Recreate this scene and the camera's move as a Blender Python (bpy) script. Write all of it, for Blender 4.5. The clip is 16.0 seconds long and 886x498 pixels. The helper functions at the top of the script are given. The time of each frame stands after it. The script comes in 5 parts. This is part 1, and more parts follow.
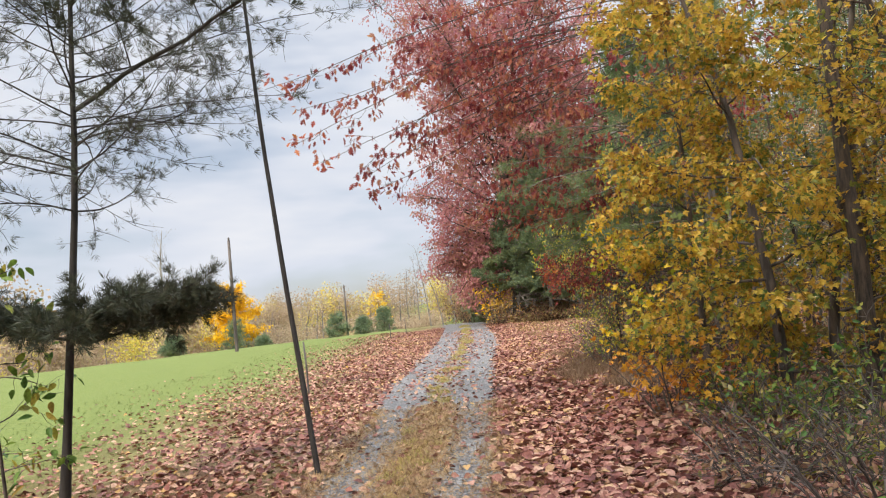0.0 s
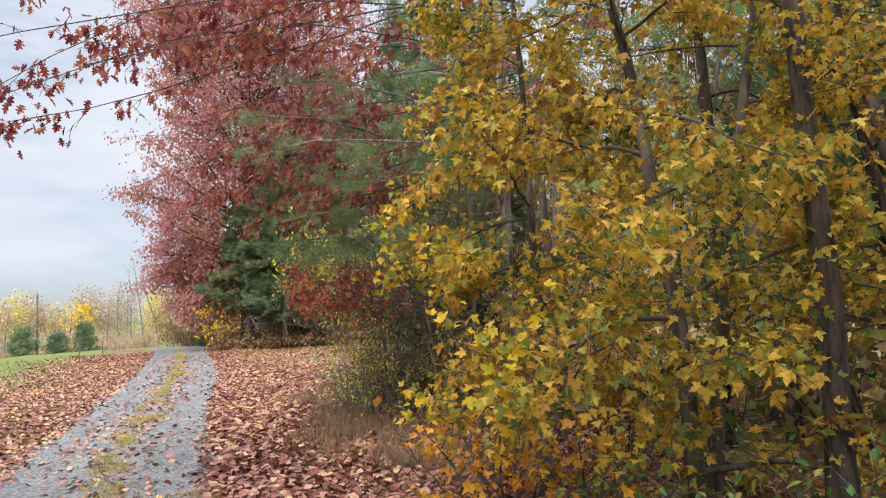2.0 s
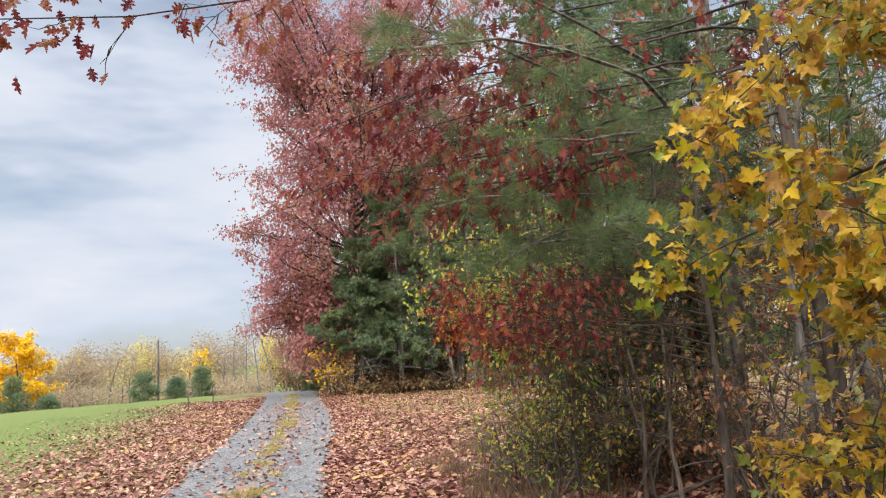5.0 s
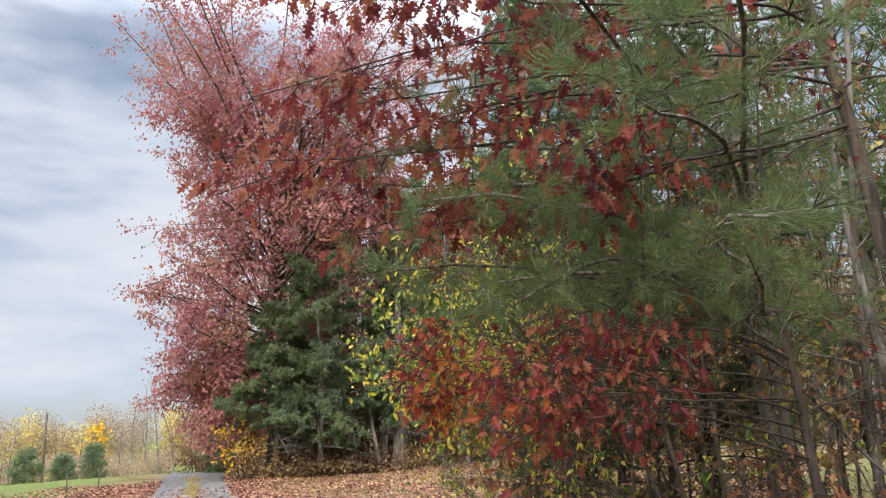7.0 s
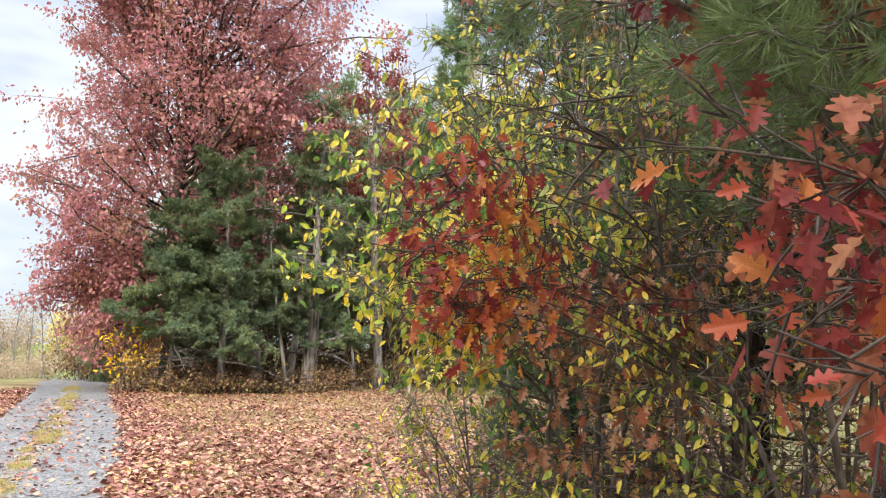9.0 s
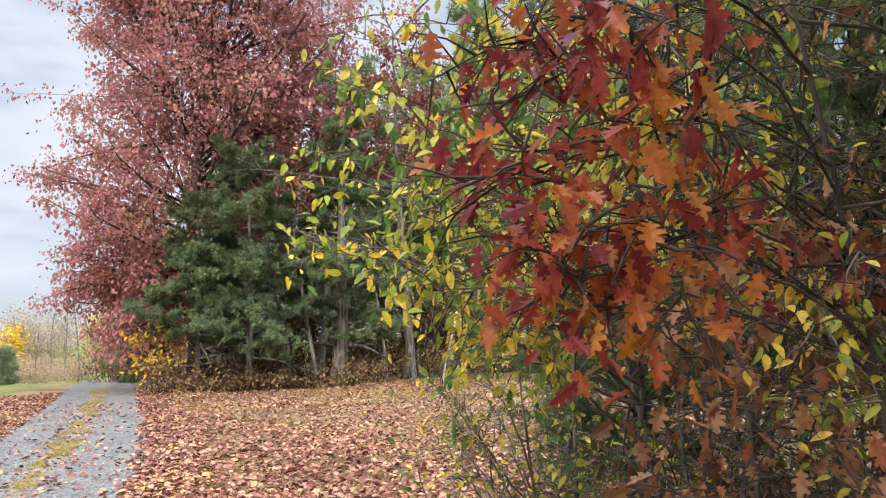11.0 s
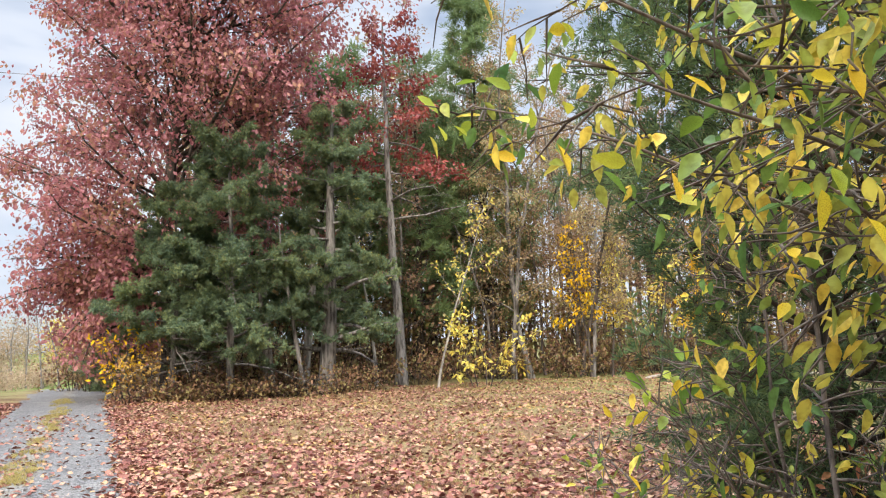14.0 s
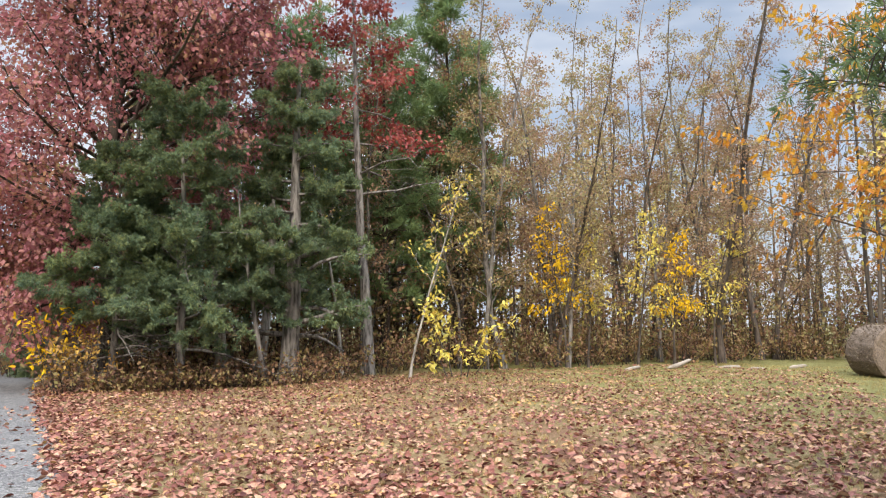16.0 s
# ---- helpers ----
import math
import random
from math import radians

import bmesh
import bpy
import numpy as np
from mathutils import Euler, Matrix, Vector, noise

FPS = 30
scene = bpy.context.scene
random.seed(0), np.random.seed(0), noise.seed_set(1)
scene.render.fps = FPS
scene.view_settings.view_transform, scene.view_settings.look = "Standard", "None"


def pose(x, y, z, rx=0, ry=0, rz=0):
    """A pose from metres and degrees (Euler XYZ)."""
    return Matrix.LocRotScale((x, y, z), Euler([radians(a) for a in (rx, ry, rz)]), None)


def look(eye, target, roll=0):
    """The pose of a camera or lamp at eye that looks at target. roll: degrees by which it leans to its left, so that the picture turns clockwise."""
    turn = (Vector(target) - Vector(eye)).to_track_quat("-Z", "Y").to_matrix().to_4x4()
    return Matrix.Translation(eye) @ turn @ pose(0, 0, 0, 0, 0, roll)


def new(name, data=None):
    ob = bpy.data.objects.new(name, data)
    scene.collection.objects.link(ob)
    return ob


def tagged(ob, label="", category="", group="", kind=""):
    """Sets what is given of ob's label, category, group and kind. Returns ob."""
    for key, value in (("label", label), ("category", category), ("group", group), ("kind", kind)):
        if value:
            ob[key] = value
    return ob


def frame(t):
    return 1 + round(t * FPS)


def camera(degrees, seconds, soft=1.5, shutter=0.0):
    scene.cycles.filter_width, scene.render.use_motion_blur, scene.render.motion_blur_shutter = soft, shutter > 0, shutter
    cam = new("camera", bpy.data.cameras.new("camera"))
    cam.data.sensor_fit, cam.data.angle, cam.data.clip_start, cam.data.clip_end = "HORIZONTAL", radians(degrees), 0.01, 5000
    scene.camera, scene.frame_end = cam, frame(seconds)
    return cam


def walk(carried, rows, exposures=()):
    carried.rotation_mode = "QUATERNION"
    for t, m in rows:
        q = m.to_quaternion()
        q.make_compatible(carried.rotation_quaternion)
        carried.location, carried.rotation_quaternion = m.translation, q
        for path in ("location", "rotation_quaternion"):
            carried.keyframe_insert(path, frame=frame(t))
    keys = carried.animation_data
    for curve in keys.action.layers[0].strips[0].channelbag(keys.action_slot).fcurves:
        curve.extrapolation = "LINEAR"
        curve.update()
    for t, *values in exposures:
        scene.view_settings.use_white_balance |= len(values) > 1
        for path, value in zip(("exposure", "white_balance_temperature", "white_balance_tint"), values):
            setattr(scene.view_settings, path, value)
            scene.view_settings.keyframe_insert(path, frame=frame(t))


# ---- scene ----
cam = camera(62.0, 16.0, 1.15)
PATH = [
    (0, (0.074, 2.259, 1.837), (-0.054, 4.251, 1.971), -5.5),
    (0.5, (-0.043, 3.269, 1.847), (-0.081, 5.263, 1.994), -5.7),
    (1, (-0.034, 4.252, 1.856), (0.212, 6.231, 2.002), -4.7),
    (1.5, (0.025, 6.073, 1.855), (0.555, 7.989, 2.072), -4.9),
    (2, (0.143, 6.723, 1.853), (0.720, 8.632, 2.006), -2.2),
    (2.5, (0.168, 7.272, 1.824), (0.821, 9.158, 1.950), -2.0),
    (3, (0.112, 7.992, 1.806), (0.620, 9.918, 1.981), -2.1),
    (3.5, (0.076, 8.648, 1.820), (0.519, 10.588, 2.016), -2.1),
    (4, (0.076, 9.273, 1.814), (0.468, 11.226, 1.993), -2.0),
    (4.5, (0.043, 9.788, 1.806), (0.324, 11.754, 2.045), -2.5),
    (4.7, (0.039, 10.014, 1.809), (0.329, 11.977, 2.059), -2.9),
    (6.8, (0.001, 12.536, 1.884), (0.442, 14.424, 2.374), -1.0),
    (7, (-0.020, 12.820, 1.886), (0.500, 14.695, 2.348), -2.6),
    (7.5, (-0.044, 13.741, 1.866), (0.605, 15.620, 2.083), -0.4),
    (8, (-0.093, 14.546, 1.839), (0.584, 16.422, 1.989), 1.3),
    (8.2, (-0.080, 14.812, 1.831), (0.591, 16.680, 2.073), 1.5),
    (10.3, (0.648, 16.730, 1.899), (1.505, 18.516, 2.173), 0.1),
    (10.5, (0.647, 16.851, 1.888), (1.484, 18.646, 2.168), -0.2),
    (11, (0.534, 16.833, 1.900), (1.218, 18.698, 2.132), -1.1),
    (11.5, (0.510, 17.075, 1.890), (1.208, 18.929, 2.162), -1.9),
    (12, (0.431, 17.226, 1.862), (1.104, 19.090, 2.132), -2.0),
    (12.5, (0.306, 17.312, 1.830), (0.926, 19.199, 2.063), -1.5),
    (13, (0.251, 17.674, 1.806), (0.853, 19.561, 2.083), -1.3),
    (13.5, (0.287, 18.427, 1.805), (0.927, 20.303, 2.074), -0.7),
    (14, (0.332, 19.139, 1.834), (1.089, 20.973, 2.080), -1.2),
    (14.5, (0.324, 19.970, 1.855), (1.141, 21.781, 2.087), -1.0),
    (15, (0.366, 20.840, 1.840), (1.205, 22.641, 2.070), -0.0),
    (15.5, (0.272, 21.271, 1.833), (1.115, 23.068, 2.076), 0.0),
    (16, (0.199, 21.848, 1.818), (1.097, 23.622, 2.028), -0.3),
]
walk(cam, [(t, look(eye, target, roll)) for t, eye, target, roll in PATH], [(0, 0.08, 7000, 13), (0.8, 0.1, 6750, 12), (1.5, 0.17, 6750, 12), (3.5, 0.06, 6750, 12), (5, 0.06, 6750, 12), (7, 0.02, 6750, 12), (8, 0.35, 6750, 12), (9.5, 0.42, 6750, 12), (10.5, 0.42, 6750, 12), (11, 0.2, 6750, 12), (12.5, 0.1, 6750, 12), (14.5, 0.28, 6750, 12), (16, 0.08, 6750, 12)])

# ---- light, sky and exposure ----
world = bpy.data.worlds.new("overcast_sky")
scene.world = world
world.use_nodes = True
wn, wl = world.node_tree.nodes, world.node_tree.links
wn.clear()
w_out = wn.new("ShaderNodeOutputWorld")
w_bg = wn.new("ShaderNodeBackground")
w_sky = wn.new("ShaderNodeTexSky")
w_sky.sky_type = "NISHITA"
w_sky.sun_disc = False
w_sky.sun_elevation, w_sky.sun_rotation = radians(34), radians(215)
w_co = wn.new("ShaderNodeTexCoord")
w_map = wn.new("ShaderNodeMapping")
w_map.inputs["Scale"].default_value = (1.0, 1.0, 3.4)
w_noise = wn.new("ShaderNodeTexNoise")
w_noise.inputs["Scale"].default_value, w_noise.inputs["Detail"].default_value = 2.3, 4.5
w_noise.inputs["Roughness"].default_value = 0.55
w_cover = wn.new("ShaderNodeValToRGB")
w_cover.color_ramp.elements[0].position, w_cover.color_ramp.elements[0].color = 0.3, (0.35, 0.35, 0.35, 1)
w_cover.color_ramp.elements[1].position, w_cover.color_ramp.elements[1].color = 0.52, (1, 1, 1, 1)
w_shade = wn.new("ShaderNodeValToRGB")
w_shade.color_ramp.elements[0].position, w_shade.color_ramp.elements[0].color = 0.36, (4.5, 5.5, 7.1, 1)
w_shade.color_ramp.elements[1].position, w_shade.color_ramp.elements[1].color = 0.64, (6.7, 7.3, 8.2, 1)
w_mix = wn.new("ShaderNodeMix")
w_mix.data_type = "RGBA"
wl.new(w_co.outputs["Generated"], w_map.inputs["Vector"])
wl.new(w_map.outputs["Vector"], w_noise.inputs["Vector"])
wl.new(w_noise.outputs["Fac"], w_cover.inputs["Fac"])
wl.new(w_noise.outputs["Fac"], w_shade.inputs["Fac"])
wl.new(w_cover.outputs["Color"], w_mix.inputs["Factor"])
wl.new(w_sky.outputs["Color"], w_mix.inputs["A"])
wl.new(w_shade.outputs["Color"], w_mix.inputs["B"])
w_sep = wn.new("ShaderNodeSeparateXYZ")
w_up = wn.new("ShaderNodeMapRange")
w_up.inputs["From Min"].default_value, w_up.inputs["From Max"].default_value = 0.48, 0.95
w_up.inputs["To Min"].default_value, w_up.inputs["To Max"].default_value = 1.0, 8.2
w_gain = wn.new("ShaderNodeVectorMath")
w_gain.operation = "SCALE"
wl.new(w_co.outputs["Generated"], w_sep.inputs[0])
wl.new(w_sep.outputs["Z"], w_up.inputs["Value"])
wl.new(w_mix.outputs["Result"], w_gain.inputs[0])
wl.new(w_up.outputs[0], w_gain.inputs["Scale"])
wl.new(w_gain.outputs[0], w_bg.inputs["Color"])
wl.new(w_bg.outputs["Background"], w_out.inputs["Surface"])
w_bg.inputs["Strength"].default_value = 0.112

sun_data = bpy.data.lights.new("sun", "SUN")
sun_data.energy, sun_data.angle, sun_data.color = 4.4, radians(20), (1.0, 0.93, 0.83)
sun = new("sun", sun_data)
# the sun stands behind and to the left of the walk
sun.matrix_world = look((0, 0, 0), (0.46, 0.68, -0.6))

# ---- materials ----
def nodes_of(name):
    m = bpy.data.materials.new(name)
    m.use_nodes = True
    nt = m.node_tree
    nt.nodes.clear()
    out = nt.nodes.new("ShaderNodeOutputMaterial")
    return m, nt, out


def ramp(nt, stops):
    r = nt.nodes.new("ShaderNodeValToRGB")
    el = r.color_ramp.elements
    while len(el) < len(stops):
        el.new(0.5)
    for e, (p, c) in zip(el, stops):
        e.position, e.color = p, (*c, 1)
    return r


def noise_tex(nt, scale, detail=4.0, rough=0.55, coords="Object"):
    co = nt.nodes.new("ShaderNodeTexCoord")
    n = nt.nodes.new("ShaderNodeTexNoise")
    n.inputs["Scale"].default_value, n.inputs["Detail"].default_value, n.inputs["Roughness"].default_value = scale, detail, rough
    nt.links.new(co.outputs[coords], n.inputs["Vector"])
    return n


def mix_rgb(nt, fac, a, b, mode="MIX"):
    m = nt.nodes.new("ShaderNodeMix")
    m.data_type, m.blend_type = "RGBA", mode
    for key, v in (("Factor", fac), ("A", a), ("B", b)):
        if isinstance(v, (int, float)):
            m.inputs[key].default_value = v
        elif isinstance(v, tuple):
            m.inputs[key].default_value = (*v, 1)
        else:
            nt.links.new(v, m.inputs[key])
    return m.outputs["Result"]


def leaf_material(name, colours, through_light=0.35, rough=0.55, clump=0.5, clump_scale=0.9, per_object=False):
    """Leaves: each island takes its own tint, whole clumps drift together."""
    m, nt, out = nodes_of(name)
    if per_object:
        info = nt.nodes.new("ShaderNodeObjectInfo")
        rnd = info.outputs["Random"]
    else:
        geo = nt.nodes.new("ShaderNodeNewGeometry")
        rnd = geo.outputs["Random Per Island"]
    n = noise_tex(nt, clump_scale, 2.0)
    blend = nt.nodes.new("ShaderNodeMath")
    blend.operation = "MULTIPLY_ADD"
    nt.links.new(n.outputs["Fac"], blend.inputs[0])
    blend.inputs[1].default_value = 2.2 * clump
    sub = nt.nodes.new("ShaderNodeMath")
    sub.operation = "MULTIPLY_ADD"
    nt.links.new(rnd, sub.inputs[0])
    sub.inputs[1].default_value = 1.0 - 0.45 * clump
    sub.inputs[2].default_value = -0.85 * clump
    nt.links.new(sub.outputs[0], blend.inputs[2])
    k = len(colours)
    r = ramp(nt, [(i / max(k - 1, 1), c) for i, c in enumerate(colours)])
    nt.links.new(blend.outputs[0], r.inputs["Fac"])
    fine = noise_tex(nt, 38.0, 3.0)
    spots = ramp(nt, [(0.3, (0.62, 0.55, 0.5)), (0.55, (1, 1, 1)), (0.8, (1.12, 1.1, 1.05))])
    nt.links.new(fine.outputs["Fac"], spots.inputs["Fac"])
    col = mix_rgb(nt, 1.0, r.outputs["Color"], spots.outputs["Color"], "MULTIPLY")
    p = nt.nodes.new("ShaderNodeBsdfPrincipled")
    p.inputs["Roughness"].default_value = rough
    p.inputs["Specular IOR Level"].default_value = 0.22
    t = nt.nodes.new("ShaderNodeBsdfTranslucent")
    nt.links.new(col, p.inputs["Base Color"])
    nt.links.new(col, t.inputs["Color"])
    mx = nt.nodes.new("ShaderNodeMixShader")
    mx.inputs[0].default_value = through_light
    nt.links.new(p.outputs[0], mx.inputs[1])
    nt.links.new(t.outputs[0], mx.inputs[2])
    nt.links.new(mx.outputs[0], out.inputs["Surface"])
    return m


def bark_material(name, dark, light, scale=9.0):
    m, nt, out = nodes_of(name)
    co = nt.nodes.new("ShaderNodeTexCoord")
    mp = nt.nodes.new("ShaderNodeMapping")
    mp.inputs["Scale"].default_value = (1, 1, 0.16)
    nt.links.new(co.outputs["Object"], mp.inputs["Vector"])
    n = nt.nodes.new("ShaderNodeTexNoise")
    n.inputs["Scale"].default_value, n.inputs["Detail"].default_value, n.inputs["Roughness"].default_value = scale, 8, 0.65
    nt.links.new(mp.outputs["Vector"], n.inputs["Vector"])
    r = ramp(nt, [(0.4, dark), (0.5, tuple((a + b) / 2 for a, b in zip(dark, light))), (0.63, light)])
    nt.links.new(n.outputs["Fac"], r.inputs["Fac"])
    big = noise_tex(nt, 1.1, 3)
    lichen = ramp(nt, [(0.55, (1, 1, 1)), (0.75, (1.15, 1.2, 1.05))])
    nt.links.new(big.outputs["Fac"], lichen.inputs["Fac"])
    p = nt.nodes.new("ShaderNodeBsdfPrincipled")
    p.inputs["Roughness"].default_value = 0.92
    nt.links.new(mix_rgb(nt, 1.0, r.outputs["Color"], lichen.outputs["Color"], "MULTIPLY"), p.inputs["Base Color"])
    b = nt.nodes.new("ShaderNodeBump")
    b.inputs["Strength"].default_value, b.inputs["Distance"].default_value = 0.8, 0.02
    nt.links.new(n.outputs["Fac"], b.inputs["Height"])
    nt.links.new(b.outputs["Normal"], p.inputs["Normal"])
    nt.links.new(p.outputs[0], out.inputs["Surface"])
    return m


def plain_material(name, a, b, scale=6.0, rough=0.85, bump=0.3, dist=0.01):
    m, nt, out = nodes_of(name)
    n = noise_tex(nt, scale, 7, 0.6)
    r = ramp(nt, [(0.3, a), (0.7, b)])
    nt.links.new(n.outputs["Fac"], r.inputs["Fac"])
    p = nt.nodes.new("ShaderNodeBsdfPrincipled")
    p.inputs["Roughness"].default_value = rough
    nt.links.new(r.outputs["Color"], p.inputs["Base Color"])
    bp = nt.nodes.new("ShaderNodeBump")
    bp.inputs["Strength"].default_value, bp.inputs["Distance"].default_value = bump, dist
    nt.links.new(n.outputs["Fac"], bp.inputs["Height"])
    nt.links.new(bp.outputs["Normal"], p.inputs["Normal"])
    nt.links.new(p.outputs[0], out.inputs["Surface"])
    return m


def ground_material():
    """Mown grass on the field, dry grass and trodden leaf mould by the road and in the clearing."""
    m, nt, out = nodes_of("ground_cover")
    lk = nt.links
    co = nt.nodes.new("ShaderNodeTexCoord")
    sep = nt.nodes.new("ShaderNodeSeparateXYZ")
    lk.new(co.outputs["Object"], sep.inputs[0])
    wob = noise_tex(nt, 0.22, 4)
    fine = noise_tex(nt, 14, 6, 0.65)
    blades = noise_tex(nt, 60, 4, 0.7)

    def side(sock, lo, hi, amount):
        add = nt.nodes.new("ShaderNodeMath")
        add.operation = "MULTIPLY_ADD"
        lk.new(wob.outputs["Fac"], add.inputs[0])
        add.inputs[1].default_value = amount
        lk.new(sock, add.inputs[2])
        mr = nt.nodes.new("ShaderNodeMapRange")
        mr.inputs["From Min"].default_value, mr.inputs["From Max"].default_value = lo + amount / 2, hi + amount / 2
        lk.new(add.outputs[0], mr.inputs["Value"])
        return mr.outputs[0]

    lawn = ramp(nt, [(0.25, (0.06, 0.085, 0.02)), (0.5, (0.115, 0.145, 0.036)), (0.75, (0.2, 0.2, 0.065))])
    lk.new(fine.outputs["Fac"], lawn.inputs["Fac"])
    dry = ramp(nt, [(0.25, (0.1, 0.075, 0.034)), (0.5, (0.22, 0.165, 0.078)), (0.75, (0.33, 0.26, 0.13))])
    lk.new(blades.outputs["Fac"], dry.inputs["Fac"])
    mould = ramp(nt, [(0.25, (0.045, 0.022, 0.015)), (0.5, (0.125, 0.06, 0.037)), (0.75, (0.25, 0.135, 0.08))])
    lk.new(blades.outputs["Fac"], mould.inputs["Fac"])
    patch = noise_tex(nt, 0.5, 5, 0.6)
    pr = nt.nodes.new("ShaderNodeMapRange")
    pr.inputs["From Min"].default_value, pr.inputs["From Max"].default_value = 0.4, 0.6
    lk.new(patch.outputs["Fac"], pr.inputs["Value"])
    litter = mix_rgb(nt, pr.outputs[0], mould.outputs["Color"], dry.outputs["Color"])
    # the open clearing keeps some green grass
    gr = side(sep.outputs["X"], 7.0, 16.0, 6.0)
    green = nt.nodes.new("ShaderNodeMath")
    green.operation = "MULTIPLY"
    green.inputs[1].default_value = 0.55
    lk.new(gr, green.inputs[0])
    clear = mix_rgb(nt, green.outputs[0], litter, lawn.outputs["Color"])
    col = mix_rgb(nt, side(sep.outputs["X"], -7.5, -3.6, 3.0), lawn.outputs["Color"], clear)
    p = nt.nodes.new("ShaderNodeBsdfPrincipled")
    p.inputs["Roughness"].default_value = 0.95
    p.inputs["Specular IOR Level"].default_value = 0.15
    lk.new(col, p.inputs["Base Color"])
    b = nt.nodes.new("ShaderNodeBump")
    b.inputs["Strength"].default_value, b.inputs["Distance"].default_value = 0.7, 0.03
    lk.new(blades.outputs["Fac"], b.inputs["Height"])
    lk.new(b.outputs["Normal"], p.inputs["Normal"])
    lk.new(p.outputs[0], out.inputs["Surface"])
    return m


def gravel_material():
    """Grey limestone gravel, finer and paler in the wheel tracks, brown between them."""
    m, nt, out = nodes_of("road_gravel")
    lk = nt.links
    co = nt.nodes.new("ShaderNodeTexCoord")
    v = nt.nodes.new("ShaderNodeTexVoronoi")
    v.inputs["Scale"].default_value = 34
    lk.new(co.outputs["Object"], v.inputs["Vector"])
    stones = ramp(nt, [(0.0, (0.05, 0.049, 0.047)), (0.5, (0.115, 0.111, 0.104)), (1.0, (0.215, 0.207, 0.192))])
    sv = nt.nodes.new("ShaderNodeSeparateColor")
    lk.new(v.outputs["Color"], sv.inputs[0])
    lk.new(sv.outputs[0], stones.inputs["Fac"])
    dust = noise_tex(nt, 1.4, 6, 0.6)
    dr = ramp(nt, [(0.35, (0.75, 0.75, 0.78)), (0.65, (1.15, 1.13, 1.1))])
    lk.new(dust.outputs["Fac"], dr.inputs["Fac"])
    grey = mix_rgb(nt, 1.0, stones.outputs["Color"], dr.outputs["Color"], "MULTIPLY")
    sep = nt.nodes.new("ShaderNodeSeparateXYZ")
    lk.new(co.outputs["UV"], sep.inputs[0])
    # strip of dead grass and soil between the wheel tracks
    off = nt.nodes.new("ShaderNodeMath")
    off.operation = "ADD"
    off.inputs[1].default_value = 0.0
    lk.new(sep.outputs["X"], off.inputs[0])
    ab = nt.nodes.new("ShaderNodeMath")
    ab.operation = "ABSOLUTE"
    lk.new(off.outputs[0], ab.inputs[0])
    edge = noise_tex(nt, 1.7, 6, 0.65)
    ad = nt.nodes.new("ShaderNodeMath")
    ad.operation = "MULTIPLY_ADD"
    lk.new(edge.outputs["Fac"], ad.inputs[0])
    ad.inputs[1].default_value = 1.0
    lk.new(ab.outputs[0], ad.inputs[2])
    mr = nt.nodes.new("ShaderNodeMapRange")
    mr.inputs["From Min"].default_value, mr.inputs["From Max"].default_value = 0.4, 0.78
    mr.inputs["To Min"].default_value, mr.inputs["To Max"].default_value = 0.45, 0.0
    lk.new(ad.outputs[0], mr.inputs["Value"])
    soil = ramp(nt, [(0.3, (0.12, 0.095, 0.05)), (0.7, (0.33, 0.27, 0.15))])
    blades = noise_tex(nt, 45, 5, 0.7)
    lk.new(blades.outputs["Fac"], soil.inputs["Fac"])
    col = mix_rgb(nt, mr.outputs[0], grey, soil.outputs["Color"])
    p = nt.nodes.new("ShaderNodeBsdfPrincipled")
    p.inputs["Roughness"].default_value = 0.9
    lk.new(col, p.inputs["Base Color"])
    b = nt.nodes.new("ShaderNodeBump")
    b.inputs["Strength"].default_value, b.inputs["Distance"].default_value = 0.8, 0.015
    lk.new(v.outputs["Distance"], b.inputs["Height"])
    lk.new(b.outputs["Normal"], p.inputs["Normal"])
    lk.new(p.outputs[0], out.inputs["Surface"])
    return m


GROUND = ground_material()
GRAVEL = gravel_material()
BARK_GREY = bark_material("bark_grey", (0.05, 0.042, 0.036), (0.26, 0.235, 0.21))
BARK_PINE = bark_material("bark_pine", (0.06, 0.05, 0.044), (0.3, 0.265, 0.23), 11.0)
BARK_DARK = bark_material("bark_dark", (0.03, 0.023, 0.018), (0.115, 0.088, 0.07))
# stems seen against the sky: silhouette darkness painted into the bark colour
BARK_SILHOUETTE = bark_material("bark_silhouette", (0.012, 0.01, 0.009), (0.045, 0.038, 0.034))
BARK_PALE = bark_material("bark_pale", (0.13, 0.115, 0.095), (0.36, 0.33, 0.285), 8.0)
BARK_BROWN = bark_material("bark_brown", (0.012, 0.009, 0.006), (0.075, 0.05, 0.033), 20.0)
BARK_TWIG = bark_material("bark_twig", (0.055, 0.042, 0.033), (0.19, 0.15, 0.12), 14.0)
MAPLE_LEAF = leaf_material("maple_leaf", [(0.07, 0.13, 0.035), (0.22, 0.24, 0.045), (0.5, 0.37, 0.05), (0.66, 0.42, 0.055), (0.48, 0.26, 0.045), (0.17, 0.075, 0.03)], 0.45, 0.5, 0.5, 0.6)
OAK_LEAF = leaf_material("oak_leaf", [(0.19, 0.028, 0.036), (0.27, 0.042, 0.045), (0.35, 0.065, 0.055), (0.46, 0.11, 0.055), (0.6, 0.2, 0.05), (0.7, 0.3, 0.055), (0.46, 0.23, 0.13)], 0.5, 0.4, 0.7, 2.2)
OAK_DARK = leaf_material("dark_red_leaf", [(0.16, 0.03, 0.03), (0.26, 0.055, 0.05), (0.36, 0.09, 0.075), (0.4, 0.13, 0.08)], 0.3, 0.5, 0.5, 0.3)
